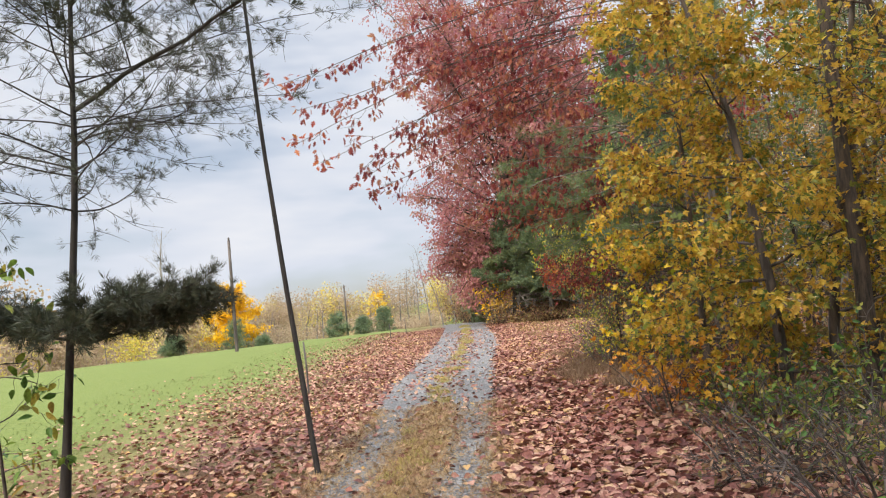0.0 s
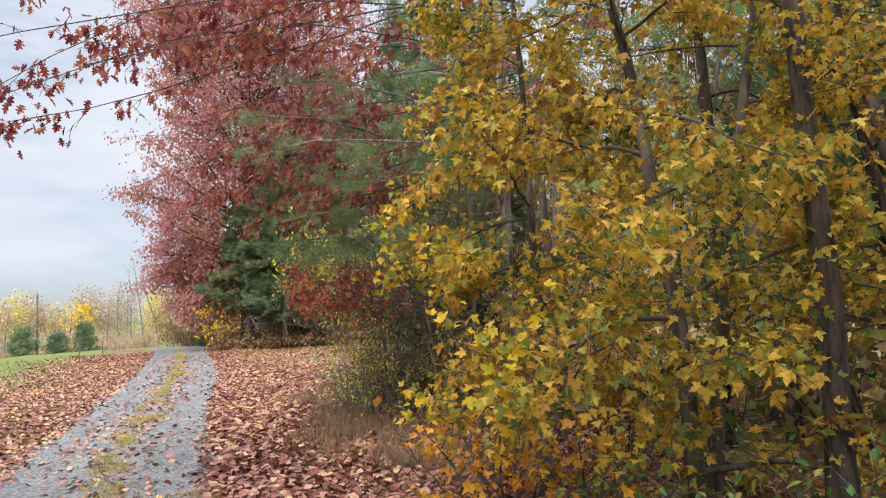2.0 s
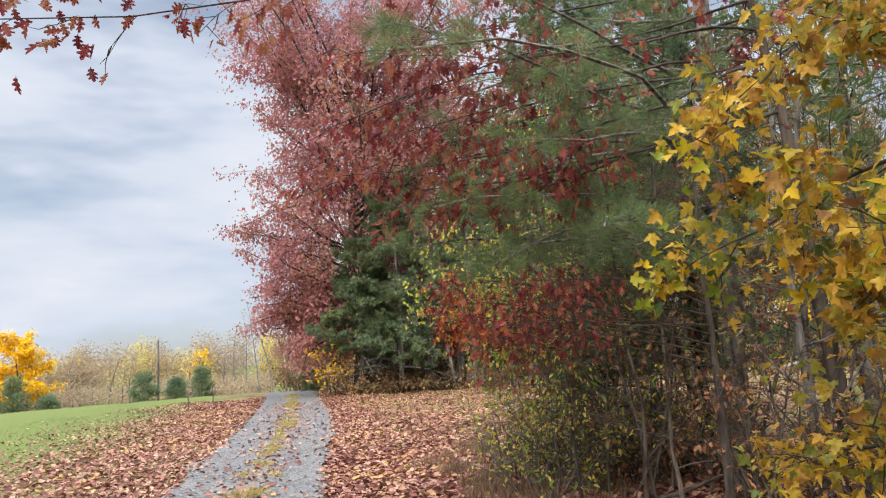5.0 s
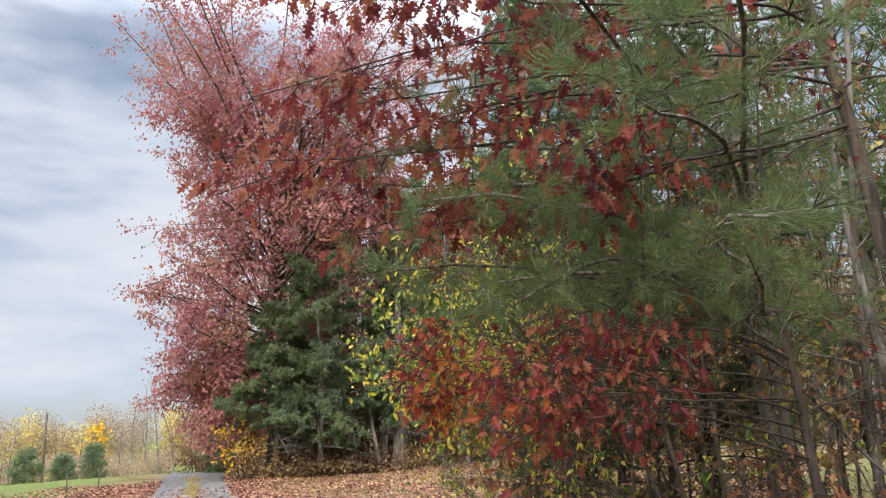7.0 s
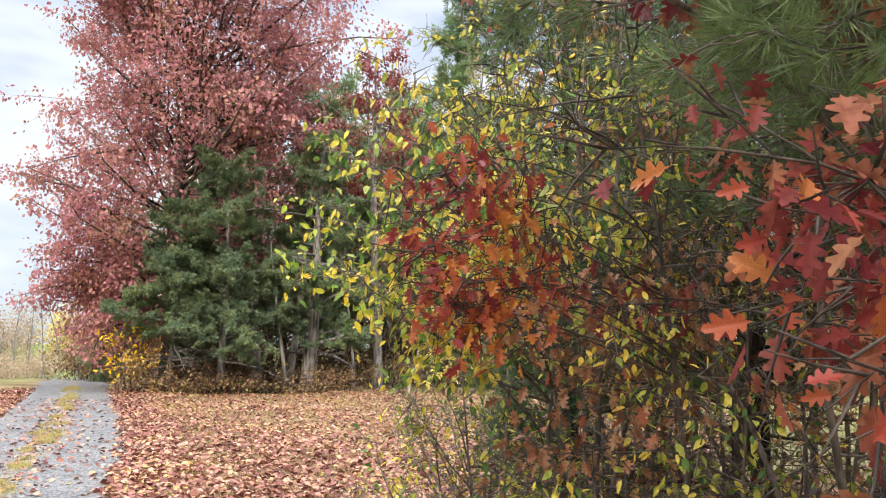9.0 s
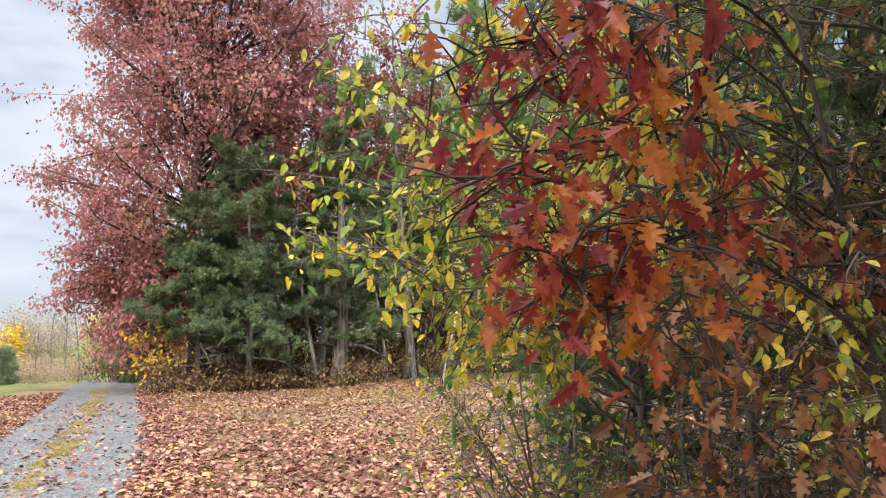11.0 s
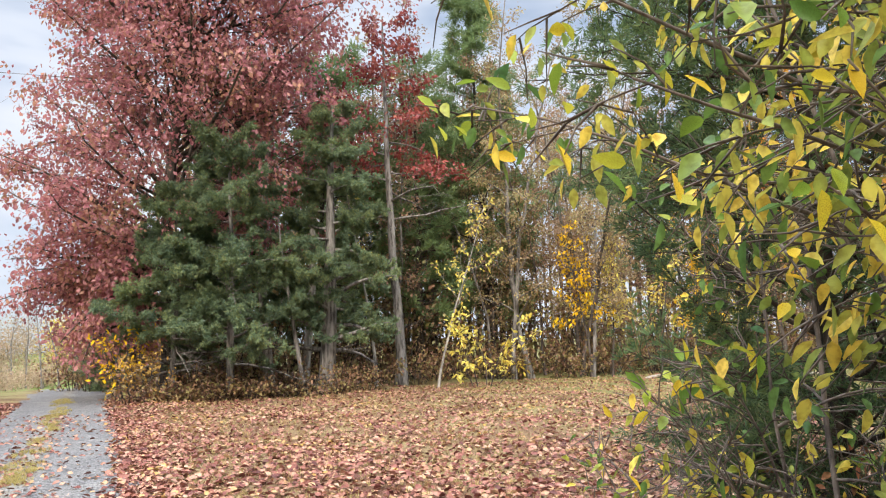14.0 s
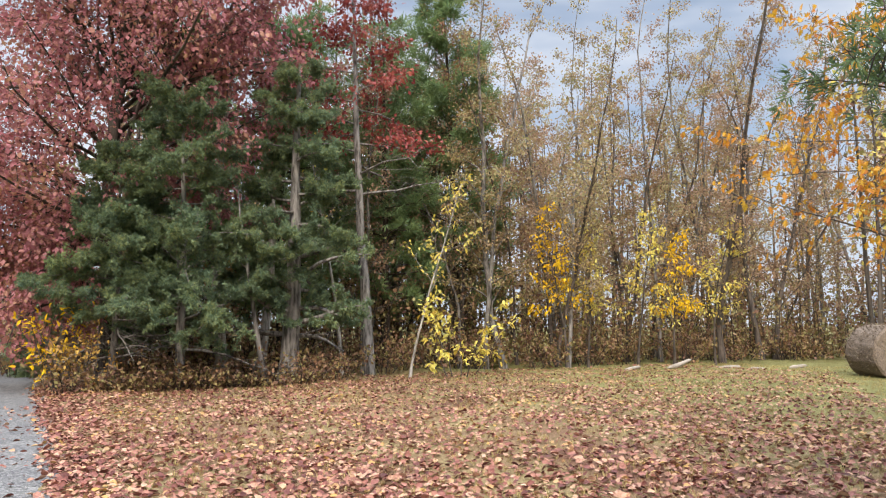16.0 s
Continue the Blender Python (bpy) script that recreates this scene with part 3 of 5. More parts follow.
def broadleaf(name, x, y, label, *, seed, height, r, bark, leaf_mat, shape="chip", size=0.1, leaves=2000, limbs=14, first=0.2, reach=2.0,
              top_reach=0.35, lean=(0, 0), rise=0.35, sag=0.02, subs=7, twigs=3, jitter=0.04, hang=0.5, extra=(), group="", category="tree", bias=(0, 0), sub_len=0.4, wobble=0.04, no_leaf_below=0.0, clear_x=None,
              aims=(), aim_leaves=0, aim_r=0.025, aim_first=0.55, aim_side=0.45, aim_subs=11, single=0, single_mat=None):
    rng = np.random.default_rng(seed)
    ob = thing(name, x, y, label, category, group)
    tubes, spots = [], []
    trunk = stem(rng, (0, 0, 0), (lean[0], lean[1], 1), height, 14, wobble, 0.0)
    flare = np.linspace(r, r * 0.14, len(trunk))
    flare[0] *= 1.35
    tubes.append((trunk, flare, 9))
    for i in range(limbs):
        f = first + (0.98 - first) * (i + rng.uniform(0, 0.8)) / limbs
        p, t = along_line(trunk, np.array([min(f, 0.99)]))
        a = i * 2.4 + rng.uniform(-0.5, 0.5)
        ln = reach * (1 - (1 - top_reach) * ((f - first) / (1 - first)) ** 1.3) * rng.uniform(0.7, 1.15)
        d = (math.cos(a) + bias[0], math.sin(a) + bias[1], rise * rng.uniform(0.1, 2.2) + 0.9 * max(0.0, f - 0.6) + rng.normal(0, 0.12))
        limb_with_twigs(rng, tubes, spots, p[0], d, ln, max(0.008, r * 0.38 * (1.05 - f)), sag, subs, sub_len, twigs, fine=detail(x, y))
    for p, d, ln, rr in extra:
        limb_with_twigs(rng, tubes, spots, np.array(p, float), d, ln, rr, sag, subs + 3, sub_len, twigs, fine=detail(x, y))
    reached = []
    aim_limbs(rng, tubes, reached, trunk, x, y, aims, aim_r, aim_first, aim_side, aim_subs)
    part("trunk", tubes_mesh(name + "_trunk", tubes, bark), ob)
    if leaves or aim_leaves:
        if no_leaf_below:
            spots = [s for s in spots if s[0][:, 2].mean() > no_leaf_below]
        pos, t = spread(rng, spots, leaves, jitter)
        if aim_leaves:
            pa, ta = spread(rng, reached, aim_leaves, jitter)
            pos, t = np.concatenate([pos, pa]), np.concatenate([t, ta])
        if clear_x is not None:
            keep = pos[:, 0] + x > clear_x
            pos, t = pos[keep], t[keep]
        n = len(pos)
        along = t * 0.5 + rng.normal(0, 0.6, (n, 3)) + (0, 0, -hang)
        up = rng.normal(0, 0.55, (n, 3)) + (0, 0, 1.0)
        big = rng.uniform(0.6, 1.15, n) * size
        rest = np.ones(n, bool)
        if single:
            # the leaves that hang lowest towards the lane are picked out one by one
            near = np.argsort(pos[:, 0] + 0.6 * np.abs(pos[:, 2] - 2.0) + rng.uniform(0, 0.8, n))[:single]
            rest[near] = False
            single_leaves(ob, "leaf", pos[near], along[near], up[near], big[near], shape, single_mat)
        part("crown", leaves_mesh(name + "_crown", pos[rest], along[rest], up[rest], big[rest], shape, leaf_mat), ob)
    return ob


def conifer(name, x, y, label, *, seed, height, r, bark, leaf_mat, shape="spray", size=0.3, leaves=5000, whorls=16, per=5, first=0.12, reach=2.2,
            top=0.12, rise=0.15, sag=0.03, lean=(0, 0), jitter=0.06, group="", power=1.0, subs=7, twigs=2, extra=(), uneven=0.25, lift=0.3, sub_len=0.4, thick=2.5, aims=(), aim_side=0.9):
    rng = np.random.default_rng(seed)
    ob = thing(name, x, y, label, "tree", group)
    tubes, spots = [], []
    trunk = stem(rng, (0, 0, 0), (lean[0], lean[1], 1), height, 12, 0.015, 0.0)
    flare = np.linspace(r, r * 0.1, len(trunk))
    flare[0] *= 1.3
    tubes.append((trunk, flare, 9))
    for w in range(whorls):
        f = first + (0.985 - first) * w / whorls
        for k in range(per):
            p, t = along_line(trunk, np.array([min(f + rng.uniform(0, 0.8 / whorls), 0.99)]))
            a = k * 2 * math.pi / per + w * 1.1 + rng.uniform(-0.4, 0.4)
            u = (f - first) / (1 - first)
            ln = reach * ((1 - u) ** power * (1 - top) + top) * rng.uniform(1 - uneven, 1 + uneven) * min(1.0, 0.6 + 3 * u)
            limb_with_twigs(rng, tubes, spots, p[0], (math.cos(a), math.sin(a), rise + 0.5 * u), ln, max(0.006, r * 0.22 * (1.1 - u)), sag, subs, sub_len, twigs, 0.09, fine=detail(x, y))
    for p, d, ln, rr in extra:
        own = []
        limb_with_twigs(rng, tubes, own, np.array(p, float), d, ln, rr, sag, subs + 4, 0.36, twigs + 1, 0.07, 0.2, fine=detail(x, y))
        spots += [(s, k * thick) for s, k in own]
    own = []
    aim_limbs(rng, tubes, own, trunk, x, y, aims, 0.03, 0.2, aim_side)
    spots += [(s, k * thick) for s, k in own]
    part("trunk", tubes_mesh(name + "_trunk", tubes, bark), ob)
    pos, t = spread(rng, spots, leaves, jitter)
    n = len(pos)
    along = t + rng.normal(0, 0.45, (n, 3)) + (0, 0, lift)
    up = rng.normal(0, 1, (n, 3))
    part("crown", leaves_mesh(name + "_crown", pos, along, up, rng.uniform(0.65, 1.2, n) * size, shape, leaf_mat), ob)
    return ob


def shrub(name, x, y, label, *, seed, height, spread_r, bark, leaf_mat, shape="ovate", size=0.07, leaves=800, stems=9, jitter=0.04, group="", category="shrub", arch=0.05, kind=""):
    rng = np.random.default_rng(seed)
    ob = thing(name, x, y, label, category, group, kind=kind)
    tubes, spots = [], []
    for i in range(stems):
        a = i * 2.4 + rng.uniform(-0.4, 0.4)
        o = rng.uniform(0.2, 1.0) * spread_r
        p = (math.cos(a) * o * 0.35, math.sin(a) * o * 0.35, 0)
        limb_with_twigs(rng, tubes, spots, p, (math.cos(a) * o, math.sin(a) * o, height), height * rng.uniform(0.7, 1.15), 0.012 + 0.004 * height, arch, 7 if detail(x, y) else 5, 0.35, 3 if detail(x, y) else 2, 0.1, fine=min(1, detail(x, y)))
    part("stem", tubes_mesh(name + "_stem", tubes, bark), ob)
    if leaves:
        pos, t = spread(rng, spots, leaves, jitter)
        pos[:, 2] = np.maximum(pos[:, 2], 0.05)
        n = len(pos)
        along = t * 0.6 + rng.normal(0, 0.6, (n, 3)) + (0, 0, -0.3)
        up = rng.normal(0, 0.6, (n, 3)) + (0, 0, 1)
        part("foliage", leaves_mesh(name + "_foliage", pos, along, up, rng.uniform(0.6, 1.2, n) * size, shape, leaf_mat), ob)
    return ob


# ---- ground and road ----
def grid_sheet(name, xs, ys, height, mat, middle=None):
    X, Y = np.meshgrid(xs, ys, indexing="ij")
    if middle is not None:
        X = X + middle(Y)
    Z = height(X, Y)
    v = np.stack([X, Y, Z], -1).reshape(-1, 3)
    n, m = len(xs), len(ys)
    i, j = np.meshgrid(np.arange(n - 1), np.arange(m - 1), indexing="ij")
    q = np.stack([i * m + j, (i + 1) * m + j, (i + 1) * m + j + 1, i * m + j + 1], -1).reshape(-1, 4)
    me = mesh_from(name, v, q.ravel(), np.arange(len(q)) * 4, np.full(len(q), 4), mat, True)
    return new(name, me)


xs = np.concatenate([np.linspace(-900, -60, 22), np.linspace(-56, -16, 21), np.arange(-15, 30.01, 0.42), np.linspace(32, 70, 16), np.linspace(80, 900, 20)])
ys = np.concatenate([np.linspace(-600, -20, 14), np.linspace(-15, -4, 8), np.arange(-3.5, 62.01, 0.6), np.linspace(63, 130, 40), np.linspace(140, 2500, 30)])
GROUND_SHEET = tagged(grid_sheet("ground", xs, ys, ground_z, GROUND), "grassy ground with dry grass and leaf mould", "ground", kind="structure")


def road_z(x, y):
    u = x - lane_x(y)
    edge = lane_half(y) + 0.1 * np.sin(y * 0.9 + x) + 0.09 * np.sin(y * 2.3 + 1 + 2 * x) + 0.08 * np.sin(y * 5.1 - 3 * x) + 0.05 * np.sin(y * 11.3)
    ruts = -0.02 * (np.exp(-((u - 0.62) / 0.22) ** 2) + np.exp(-((u + 0.62) / 0.22) ** 2))
    rim = smooth(-0.16, 0.1, edge - np.abs(u))
    return ground_z(x, y) - 0.05 + 0.078 * rim + ruts * rim + 0.006 * np.sin(x * 21 + y * 9) * np.sin(y * 17)


ROAD = tagged(grid_sheet("road", np.arange(-1.71, 1.75, 0.06), np.concatenate([np.arange(-3, 45, 0.16), np.arange(45, 110, 0.6)]), road_z, GRAVEL, lane_x), "grey gravel farm lane with two wheel tracks", "road", kind="structure")
across = ROAD.data.uv_layers.new(name="across")
at = np.empty(len(ROAD.data.loops), np.int32)
ROAD.data.loops.foreach_get("vertex_index", at)
co = np.empty(len(ROAD.data.vertices) * 3, np.float32)
ROAD.data.vertices.foreach_get("co", co)
co = co.reshape(-1, 3)[at]
across.data.foreach_set("uv", np.c_[co[:, 0] - lane_x(co[:, 1]), co[:, 1]].astype(np.float32).ravel())

# ---- right verge: yellow maples ----
G_MAPLE = "yellow maples by the lane"
broadleaf("maple_tree", 3.5, 11.5, "young maple with bright yellow autumn leaves", seed=11, height=7.5, r=0.075, bark=BARK_DARK, leaf_mat=MAPLE_LEAF, shape="maple", size=0.08,
          leaves=11500, limbs=26, first=0.06, reach=2.3, top_reach=0.6, rise=0.2, sag=0.03, lean=(-0.03, 0.0), hang=0.6, bias=(-0.35, -0.1), group=G_MAPLE, twigs=4, jitter=0.06, single=90, single_mat=MAPLE_ONE)
broadleaf("maple_tree", 3.0, 13.1, "young maple with bright yellow autumn leaves", seed=12, height=6.5, r=0.06, bark=BARK_DARK, leaf_mat=MAPLE_LEAF, shape="maple", size=0.08,
          leaves=6200, limbs=20, first=0.12, reach=1.7, top_reach=0.6, rise=0.15, sag=0.035, hang=0.6, bias=(-0.25, 0), group=G_MAPLE, twigs=4, jitter=0.06, single=90, single_mat=MAPLE_ONE)
broadleaf("maple_tree", 4.6, 12.9, "tall young maple with yellow leaves and dark stem", seed=13, height=9.0, r=0.08, bark=BARK_DARK, leaf_mat=MAPLE_LEAF, shape="maple_small", size=0.077,
          leaves=9800, limbs=22, first=0.1, reach=2.2, top_reach=0.6, rise=0.25, sag=0.025, hang=0.6, group=G_MAPLE, twigs=4, jitter=0.06, single=90, single_mat=MAPLE_ONE)
broadleaf("maple_tree", 6.2, 11.9, "tall young maple with yellow leaves and dark stem", seed=14, height=10.0, r=0.09, bark=BARK_DARK, leaf_mat=MAPLE_LEAF, shape="maple_small", size=0.077,
          leaves=7600, limbs=22, first=0.08, reach=2.5, top_reach=0.6, rise=0.25, sag=0.02, hang=0.6, group=G_MAPLE, twigs=3, jitter=0.06)
broadleaf("maple_tree", 5.2, 10.1, "thin yellow maple sapling", seed=15, height=8.0, r=0.06, bark=BARK_DARK, leaf_mat=MAPLE_LEAF, shape="maple_small", size=0.077,
          leaves=2200, limbs=14, first=0.1, reach=1.7, top_reach=0.6, rise=0.4, hang=0.6, group=G_MAPLE, twigs=3, jitter=0.06)
for i, (px, py, hh, rr) in enumerate([(4.15, 10.85, 13, 0.1), (5.6, 11.5, 12, 0.07), (6.6, 10.5, 12, 0.09), (7.6, 13, 14, 0.13), (6.0, 14.5, 12, 0.1), (8.6, 10.5, 13, 0.1)]):
    broadleaf("bare_trunk_tree", px, py, "tall tree with bare brown trunk in the thicket", seed=30 + i, height=hh, r=rr, bark=BARK_BROWN, leaf_mat=TAN_LEAF, shape="chip", size=0.13,
              leaves=350, limbs=13, first=0.35, reach=2.4, rise=0.5, group="trunks in the thicket", subs=5, twigs=2, lean=(0.02 * (i % 3 - 1), 0.01))
for i, (sx, sy, hh, rr) in enumerate([(2.9, 9.9, 0.9, 0.8), (3.6, 9.1, 1.1, 0.9), (4.4, 8.9, 1.2, 1.0), (2.9, 11.4, 0.7, 0.7), (3.9, 10.3, 1.0, 0.8), (5.2, 8.5, 1.4, 1.0), (3.3, 7.9, 0.7, 0.7)]):
    shrub("undergrowth_shrub", sx, sy, "low green and yellowing shrub at the foot of the maples", seed=50 + i, height=hh, spread_r=rr, bark=BARK_DARK, leaf_mat=GREEN_LEAF, shape="ovate",
          size=0.08, leaves=480, stems=11, group="shrubs at the foot of the maples")

for i, (sx, sy) in enumerate([(2.7, 6.1), (3.4, 6.9), (2.5, 7.5), (3.9, 5.9), (3.0, 8.4), (4.4, 7.3), (2.2, 8.9)]):
    shrub("brush_shrub", sx, sy, "low dark brush with brown and green leaves", seed=70 + i, height=0.8 + 0.12 * (i % 3), spread_r=0.9, bark=BARK_DARK, leaf_mat=GREEN_LEAF if i % 4 == 0 else BRUSH_LEAF, shape="ovate", size=0.07, leaves=300, stems=12,
          group="brush along the verge")

for i, (sx, sy) in enumerate([(2.3, 12.4), (2.9, 11.9), (2.6, 13.1)]):
    shrub("maple_seedling", sx, sy, "low maple seedling with orange and yellow leaves", seed=80 + i, height=1.15, spread_r=0.9, bark=BARK_DARK, leaf_mat=ORANGE_LEAF, shape="maple_small", size=0.1, leaves=190, stems=7, group="maple seedlings")

# ---- white pine and oak branches over the lane ----
conifer("white_pine", 5.05, 19.15, "white pine with long soft green boughs and grey bark", seed=21, height=15, r=0.17, bark=BARK_PINE, leaf_mat=PINE_NEEDLE, thick=2.6, shape="pine", size=0.13, leaves=8400,
        whorls=8, per=4, first=0.36, reach=3.2, top=0.3, rise=0.1, sag=0.02, subs=8, twigs=3, jitter=0.02,
        aims=[(2.9, (0.75, 16.9, 2.75)), (3.0, (1.2, 16.5, 2.6)), (3.3, (0.9, 16.3, 3.0)), (3.6, (1.6, 16.7, 3.1)), (3.9, (0.5, 13.9, 3.35)), (4.5, (0.3, 14.9, 4.0)), (3.4, (1.9, 15.1, 2.6)), (4.0, (1.4, 15.4, 3.3)), (4.4, (0.8, 16.9, 3.5)),
              (5.0, (1.0, 15.5, 4.6)), (4.6, (1.6, 18.1, 3.6)), (5.4, (0.6, 18, 4.4)), (3.2, (2.4, 15.9, 2.7)), (2.8, (1.5, 16.7, 2.55))])
broadleaf("red_oak_tree", 5.4, 17.6, "red oak with crimson and orange lobed leaves over the lane", seed=22, height=9.0, r=0.1, bark=BARK_DARK, leaf_mat=LANE_OAK, shape="oak", size=0.135, leaves=1000, no_leaf_below=5.0,
          limbs=12, first=0.5, reach=1.7, top_reach=0.9, rise=0.25, sag=0.04, hang=0.9, twigs=3, jitter=0.06, group="oaks by the lane", aim_r=0.018, aim_first=0.5, aim_side=1.0, aim_leaves=4200,
          aims=[(7.6, (-3.1, 14.3, 4.6)), (7.8, (-3.0, 14.6, 5.3)), (7.4, (-2.6, 14.4, 4.3)), (8.0, (-3.5, 14.5, 5.7)), (7.4, (-1.8, 14.5, 3.75)), (7.6, (-1.95, 14.6, 4.0)), (7.0, (-1.1, 14.5, 4.35)), (7.4, (-2.2, 15, 4.1)), (6.6, (-1.0, 15, 4.7)), (7.6, (-2.5, 15.1, 5.3)), (6.2, (0.0, 15.1, 4.95)), (6.0, (1.4, 15.2, 5.0)),
                (7.0, (-1.2, 15.1, 5.6)), (6.8, (-0.4, 15.5, 5.3)), (5.0, (0.1, 17.2, 3.5)), (5.6, (0.0, 17.4, 4.0)), (5.8, (0.4, 17.6, 4.2)), (6.2, (0.2, 17.0, 4.6)), (4.4, (0.7, 17.2, 3.05)), (5.0, (-0.2, 17.6, 3.4)), (5.0, (0.5, 17, 3.8)), (4.6, (0.9, 17, 3.3)), (4.8, (1.2, 16.9, 3.7)), (4.4, (0.6, 17.4, 3.1)), (7.4, (-1.2, 15.1, 6.3)), (7.2, (-0.2, 15.3, 6.0)), (7.0, (0.6, 15.3, 5.8)), (7.8, (-2.2, 15.3, 6.2)), (8.0, (-0.6, 15.1, 6.8)), (5.4, (0.7, 16.5, 4.4))],
          single=40, single_mat=OAK_ONE)
broadleaf("red_oak_tree", 3.75, 17.2, "young oak with crimson and orange leaves reaching to the lane", seed=221, height=4.6, r=0.05, bark=BARK_DARK, leaf_mat=LANE_OAK, shape="oak", size=0.088, leaves=60, clear_x=0.92,
          limbs=8, first=0.4, reach=1.2, top_reach=0.7, rise=0.15, sag=0.05, hang=0.9, twigs=3, jitter=0.05, group="oaks by the lane", aim_r=0.011, aim_first=0.6, aim_side=0.5, aim_subs=9, aim_leaves=680,
          aims=[(2.0, (1.05, 16.6, 2.2)), (1.9, (1.15, 16.45, 2.1)), (1.8, (1.2, 16.5, 1.98)), (1.7, (1.3, 16.4, 1.9)), (1.6, (1.25, 16.35, 1.8)), (2.1, (1.35, 16.5, 2.2)), (2.2, (1.7, 16.5, 2.35)), (2.0, (2.0, 18.9, 2.2)), (2.3, (1.9, 16.7, 2.4))],
          single=50, single_mat=OAK_ONE)
broadleaf("red_oak_tree", 2.7, 18.5, "young oak with large orange and dark red lobed leaves", seed=23, height=4.4, r=0.02, clear_x=0.98, bark=BARK_DARK, leaf_mat=OAK_LEAF, shape="oak", size=0.074, leaves=30,
          limbs=12, first=0.45, reach=1.3, top_reach=0.6, rise=0.1, sag=0.05, hang=0.9, twigs=3, jitter=0.05, group="oaks by the lane", aim_r=0.006, aim_first=0.84, aim_side=0.2, aim_subs=6, aim_leaves=470,
          aims=[(2.0, (1.08, 18.05, 2.2)), (2.3, (1.2, 18.0, 2.42)), (2.1, (1.28, 18.05, 2.28)), (2.2, (1.4, 18.0, 2.3)), (1.8, (1.22, 18.1, 2.02)), (1.9, (1.42, 18.02, 2.1)), (2.4, (1.35, 18.1, 2.58)), (1.9, (1.2, 18.05, 2.12)), (1.8, (1.38, 18.05, 1.96)), (2.5, (1.12, 18.2, 2.5))],
          single=90, single_mat=OAK_ONE)
broadleaf("red_oak_tree", 4.2, 19.9, "young oak with dry brown and red leaves", seed=24, height=5.0, r=0.05, bark=BARK_DARK, leaf_mat=BROWN_LEAF, shape="oak", size=0.09, clear_x=1.55, leaves=900,
          limbs=12, first=0.12, reach=1.9, top_reach=0.6, rise=0.05, sag=0.05, hang=0.9, bias=(-0.3, 0), twigs=3, jitter=0.05, group="oaks by the lane", aim_r=0.009, aim_first=0.6, aim_side=0.3, aim_subs=7, aim_leaves=330,
          aims=[(1.8, (1.75, 18.5, 1.98)), (1.6, (1.9, 18.5, 1.82)), (1.5, (1.85, 18.6, 1.68)), (2.0, (2.1, 18.5, 2.2)), (1.8, (2.3, 18.6, 2.0)), (1.4, (2.2, 18.4, 1.6)), (1.2, (2.0, 18.6, 1.4))])
for i in range(16):
    rng = np.random.default_rng(300 + i)
    broadleaf("thicket_stem", 4.6 + rng.uniform(0, 5.5), 14.0 + i * 0.6 + rng.uniform(-0.5, 0.5), "thin dark stem in the thicket with few brown leaves", seed=310 + i, height=rng.uniform(5, 10), r=rng.uniform(0.025, 0.07),
              bark=BARK_DARK if i % 3 else BARK_GREY, leaf_mat=TAN_LEAF, shape="chip", size=0.1, leaves=420, limbs=10, first=0.12, reach=1.7, rise=0.5, subs=5, twigs=2, group="stems in the thicket",
              lean=(rng.uniform(-0.15, 0.15), rng.uniform(-0.1, 0.1)), category="sapling")
for i in range(26):
    rng = np.random.default_rng(350 + i)
    broadleaf("thicket_stem", 2.9 + rng.uniform(0, 2.6), 17.6 + i * 0.17, "thin dark stem with withered brown leaves" if i % 3 else "thin dark stem with yellow oval leaves", seed=360 + i, height=rng.uniform(3.0, 6.5), r=rng.uniform(0.012, 0.03), bark=BARK_TWIG, leaf_mat=BROWN_LEAF if i % 3 else ELM_LEAF, shape="oak" if i % 3 else "ovate",
              size=0.085, leaves=170 if i % 3 else 330, limbs=12, first=0.08, reach=1.1, rise=0.4, subs=5, twigs=3, group="stems in the thicket", lean=(rng.uniform(-0.2, 0.2), rng.uniform(-0.15, 0.15)), category="sapling", wobble=0.08, clear_x=1.7)
for i in range(10):
    rng = np.random.default_rng(400 + i)
    shrub("brush_shrub", 3.6 + rng.uniform(0, 4.5), 14.4 + i * 0.9, "tangled leafless brush with brown leaves", seed=410 + i, height=rng.uniform(0.9, 1.8), spread_r=1.0, bark=BARK_DARK,
          leaf_mat=BROWN_LEAF, shape="ovate", size=0.075, leaves=420, stems=10, group="brush along the verge")

